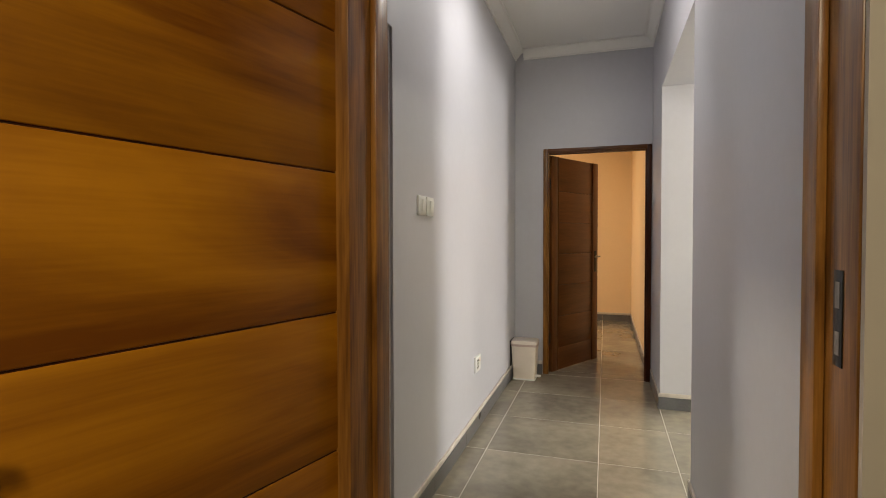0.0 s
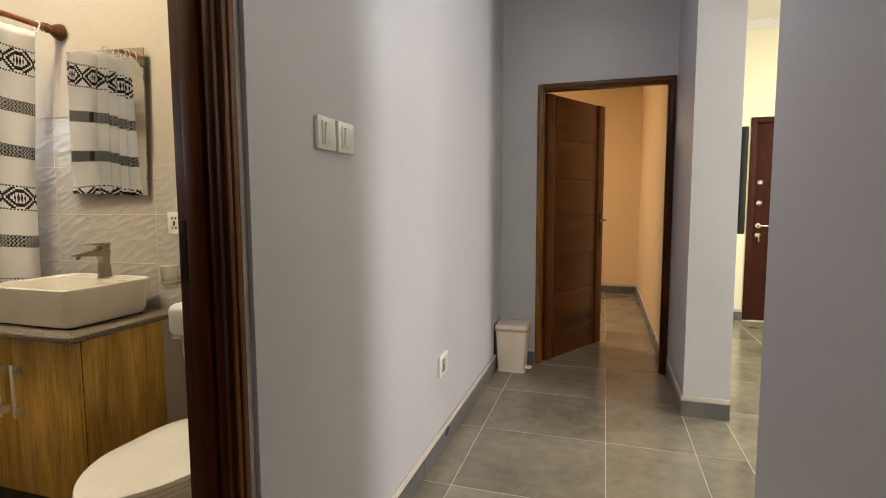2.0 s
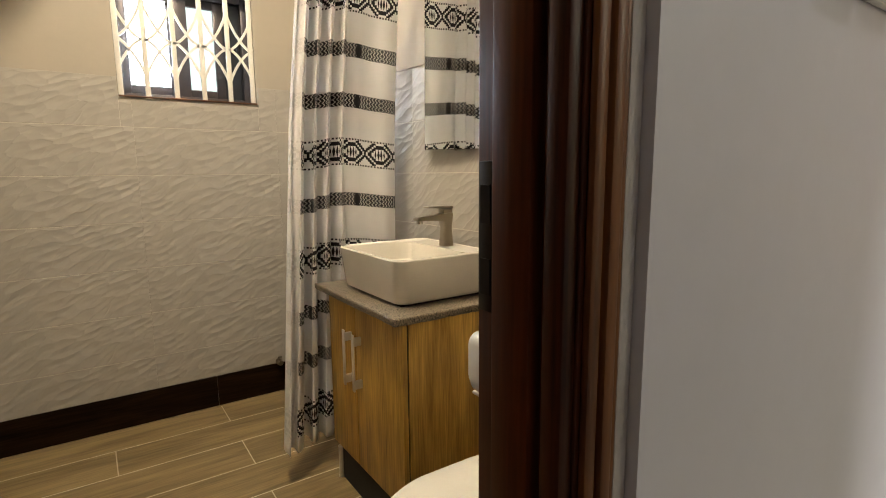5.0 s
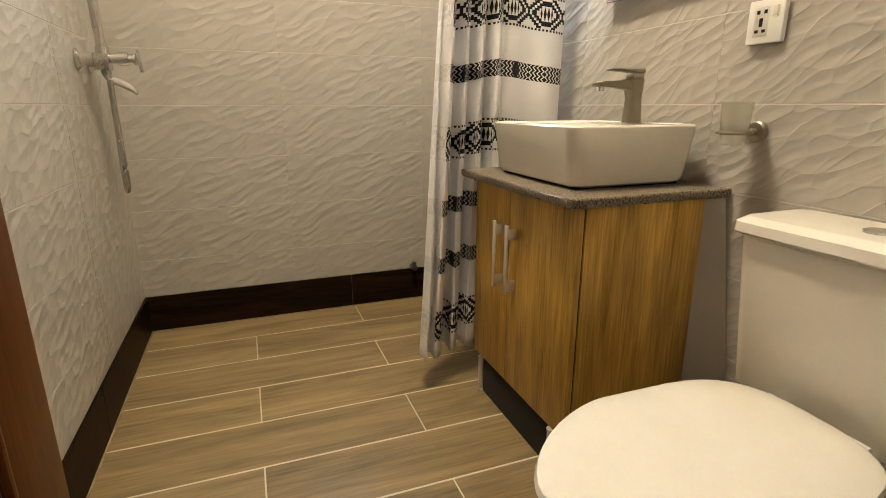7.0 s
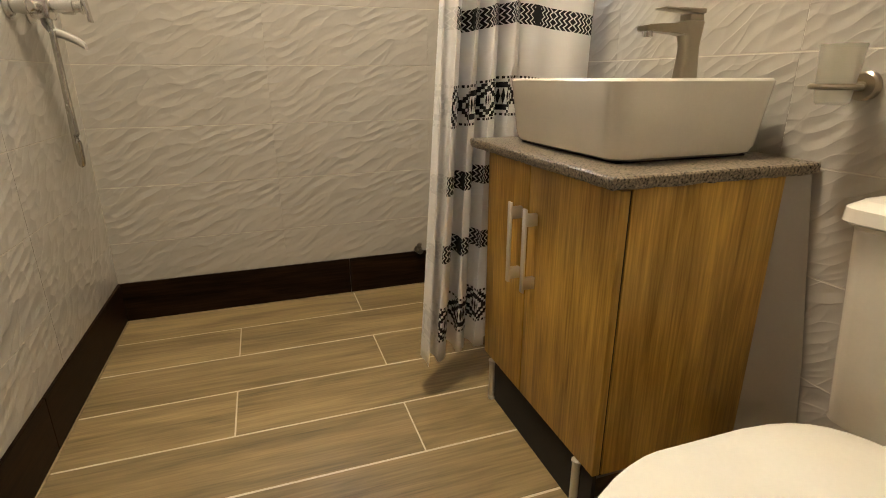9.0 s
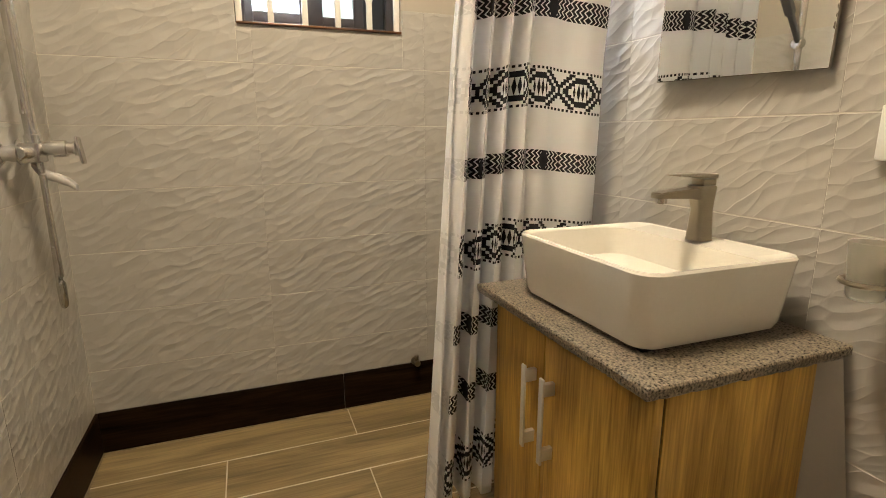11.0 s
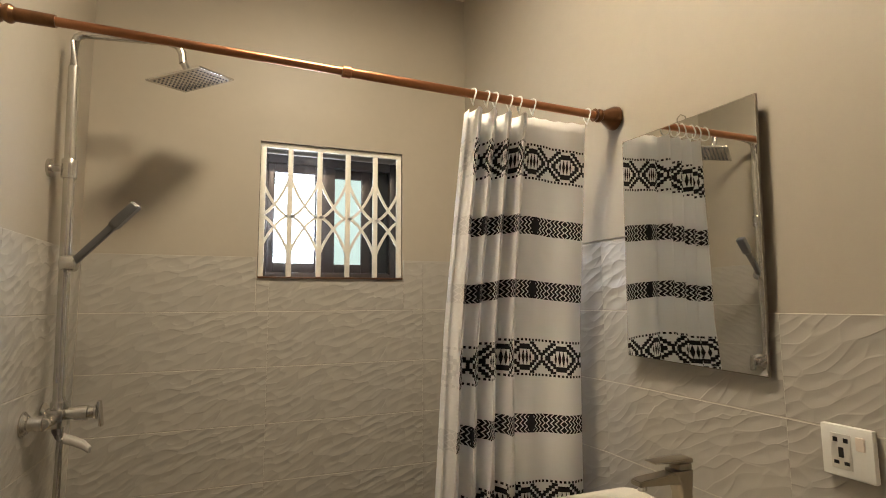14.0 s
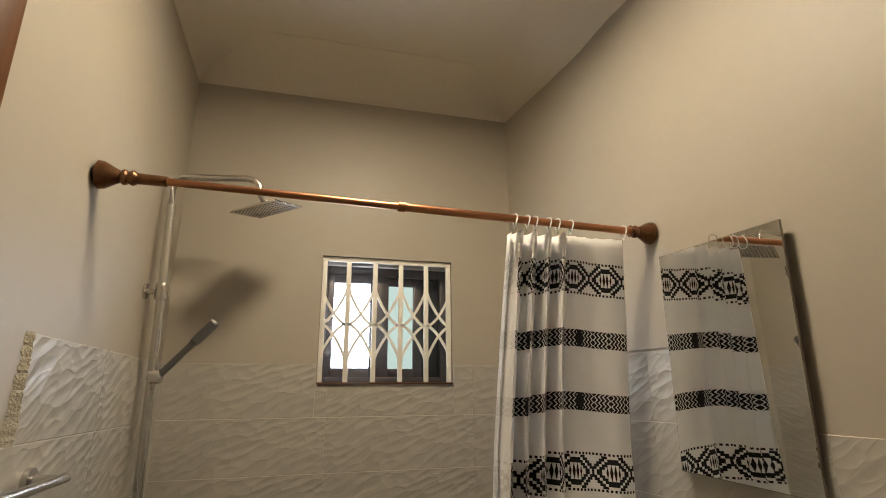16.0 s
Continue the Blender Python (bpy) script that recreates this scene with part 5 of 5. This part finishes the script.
def tile_row(z0, z1, s0, s1, place, first):
    cuts = [s0] + [first + TL * q for q in range(-2, 8) if s0 + 0.02 < first + TL * q < s1 - 0.02] + [s1]
    for a, b in zip(cuts, cuts[1:]):
        lay("wall_tile", piece("wall_tile", b - a - 0.0003, TT, z1 - z0 - 0.0026, M_wtile, 0.0007), tw, place((a + b) / 2, (z0 + z1) / 2))


for z0, z1 in zip(ROWZ, ROWZ[1:]):
    inwin = z1 > WZ0 + 0.01
    west = lambda s, z: pose(BX + TT / 2 - 0.001, s, z, 0, 0, 90)
    if inwin:
        tile_row(z0, z1, BY0 + TT, WY0 - 0.003, west, 1.80)
        tile_row(z0, z1, WY1 + 0.003, YS - TT, west, 1.80)
        tile_row(z0, WZ0 - 0.014, WY0 - 0.002, WY1 + 0.002, west, 1.80)
    else:
        tile_row(z0, z1, BY0 + TT, YS - TT, west, 1.80)
    top = z1 > 1.6
    south = lambda s, z: pose(s, BY0 + TT / 2 - 0.001, z, 0, 0, 180)
    tile_row(z0, z1, BX + 0.001, -2.265 if top else BE - 0.002, south, BX + TL)
    north = lambda s, z: pose(s, BY1 - TT / 2 + 0.001, z, 0, 0, 0)
    tile_row(z0, z1, XS - 0.004, -2.30 if top else BE - 0.002, north, -1.93)
    tile_row(z0, z1, 0.0, SKL - 0.004, lambda s, z: pose(BX + s * math.cos(SKA) + 0.004 * math.sin(SKA), YS + s * math.sin(SKA) - 0.004 * math.cos(SKA), z, 0, 0, math.degrees(SKA)), TL)
wg = struct("tile_bed", box(box(boxm(BX + 0.0002, BX + 0.0083, BY0 + 0.001, YS - 0.001, 0.14, WZ0 - 0.016), BX + 0.0083, BE - 0.004, BY0 + 0.0002, BY0 + 0.0083, 0.14, 1.42), XS + 0.001, BE - 0.004, BY1 - 0.0083, BY1 - 0.0002, 0.14, 1.42), M_cement_w, "pale grout bed behind the wall tiles", "tiling")
bm = box(boxm(BX + 0.0083, -2.27, BY0 + 0.0002, BY0 + 0.0075, 1.42, 1.642), XS + 0.001, -2.302, BY1 - 0.0083, BY1 - 0.0002, 1.42, 1.642)
sk_bed = boxm(0.0, SKL, -0.0068, 0.0015, 0.14, 1.642)
sk_bed.transform(Matrix.Translation((BX, YS, 0)) @ Matrix.Rotation(SKA, 4, "Z"))
struct("tile_bed_shower", sk_bed, M_cement_w, "pale grout bed behind the shower tiles", "tiling")
struct("tile_bed_top", bm, M_cement_w, "pale grout bed behind the top tile row", "tiling")
bm = bmesh.new()
random.seed(4)
nz = 40
lft = [bm.verts.new((-2.268 + 0.012 + 0.012 * random.random() + 0.02 * (1 - i / nz), BY0 + 0.001, 1.421 + 0.224 * i / nz)) for i in range(nz + 1)]
mid = [bm.verts.new((-2.268 + 0.006 * random.random(), BY0 + 0.010 + 0.003 * random.random(), 1.421 + 0.224 * i / nz)) for i in range(nz + 1)]
for i in range(nz):
    bm.faces.new((lft[i], lft[i + 1], mid[i + 1], mid[i]))
struct("cement_edge", bm, M_cement, "rough cement along the cut end of the top tile row", "trim")

# dark skirting in the bathroom
sk = thing("skirting_bathroom", (0, 0, 0), "dark brown wood-look skirting tiles round the bathroom", "skirting", "", "structure")
SH = 0.165
def skirt_run(s0, s1, cuts, place, material, hgt, zc, parent, th=0.012):
    pts = [s0] + [c for c in cuts if s0 + 0.02 < c < s1 - 0.02] + [s1]
    for a, b in zip(pts, pts[1:]):
        lay("skirting_tile", piece("skirting_tile" + material.name, b - a - 0.002, th, hgt, material, 0.0015), parent, place((a + b) / 2, zc))


skirt_run(BY0 + 0.016, YS - 0.016, [2.073], lambda s, z: pose(BX + 0.011, s, z, 0, 0, 90), M_dskirt, SH, FZ + SH / 2, sk)
skirt_run(BX + 0.002, BE - 0.01, [-2.53, -1.55], lambda s, z: pose(s, BY0 + 0.011, z, 0, 0, 180), M_dskirt, SH, FZ + SH / 2, sk)
skirt_run(0.0, SKL, [0.5], lambda s, z: pose(BX + s * math.cos(SKA) + 0.011 * math.sin(SKA), YS + s * math.sin(SKA) - 0.011 * math.cos(SKA), z, 0, 0, math.degrees(SKA)), M_dskirt, SH, FZ + SH / 2, sk)
skirt_run(XS + 0.002, BE - 0.01, [-2.0, -1.42], lambda s, z: pose(s, BY1 - 0.011, z, 0, 0, 0), M_dskirt, SH, FZ + SH / 2, sk)

# grey skirting in the corridor and rooms
gs = thing("skirting", (0, 0, 0), "dark grey tile skirting with a pale top joint", "skirting", "", "structure")
def grey(axis, fixed, s0, s1, sign, hgt=0.092):
    cuts = [(YO if axis == "y" else XO) + (TY if axis == "y" else TX) * q for q in range(-12, 12)]
    if axis == "y":
        pl = lambda s, z: pose(fixed + sign * 0.006, s, z, 0, 0, 90)
    else:
        pl = lambda s, z: pose(s, fixed + sign * 0.006, z, 0, 0, 0)
    skirt_run(s0, s1, cuts, pl, M_skirt, hgt, hgt / 2, gs)
    bm = boxm(-(s1 - s0) / 2, (s1 - s0) / 2, -0.006, 0.006, 0, 0.03, bevel=0.004)
    cap = part("top_joint", bm, M_grout_l, gs, "pale top joint")
    cap.matrix_world = pl((s0 + s1) / 2, hgt + 0.0005)


M_grout_l = mat("pale_joint", (0.55, 0.50, 0.45), 0.8, vary=0.1, scale=14, bump=0.3)
grey("y", XW, BD1 + 0.002, YF - 0.001, 1)
grey("y", XE, 1.21, 2.72, -1)
grey("y", XE, 4.19, YF - 0.013, -1)
grey("x", YF, XW + 0.013, FD0 - 0.002, -1)
grey("x", 4.19, XE - 0.012, 0.687, -1)
grey("y", 0.675, 4.178, 7.02, 1)
grey("x", 7.02, 0.69, 1.383, -1)
grey("x", 7.02, 2.362, 4.39, -1)
grey("x", 8.4, -3.39, XE - 0.03, -1)
grey("y", XE - 0.015, YF + 0.16, 8.38, -1)
grey("x", 2.72, XE - 0.012, 0.69, 1)

# pale grout along the foot of the bathroom skirting
struct("grout_line", box(boxm(BX + 0.017, BX + 0.023, BY0 + 0.02, YS - 0.02, FZ - 0.002, FZ + 0.003, bevel=0.001), BX + 0.02, BE - 0.01, BY0 + 0.017, BY0 + 0.023, FZ - 0.002, FZ + 0.003, 0.001), M_grout_d, "pale grout line along the skirting foot", "trim")
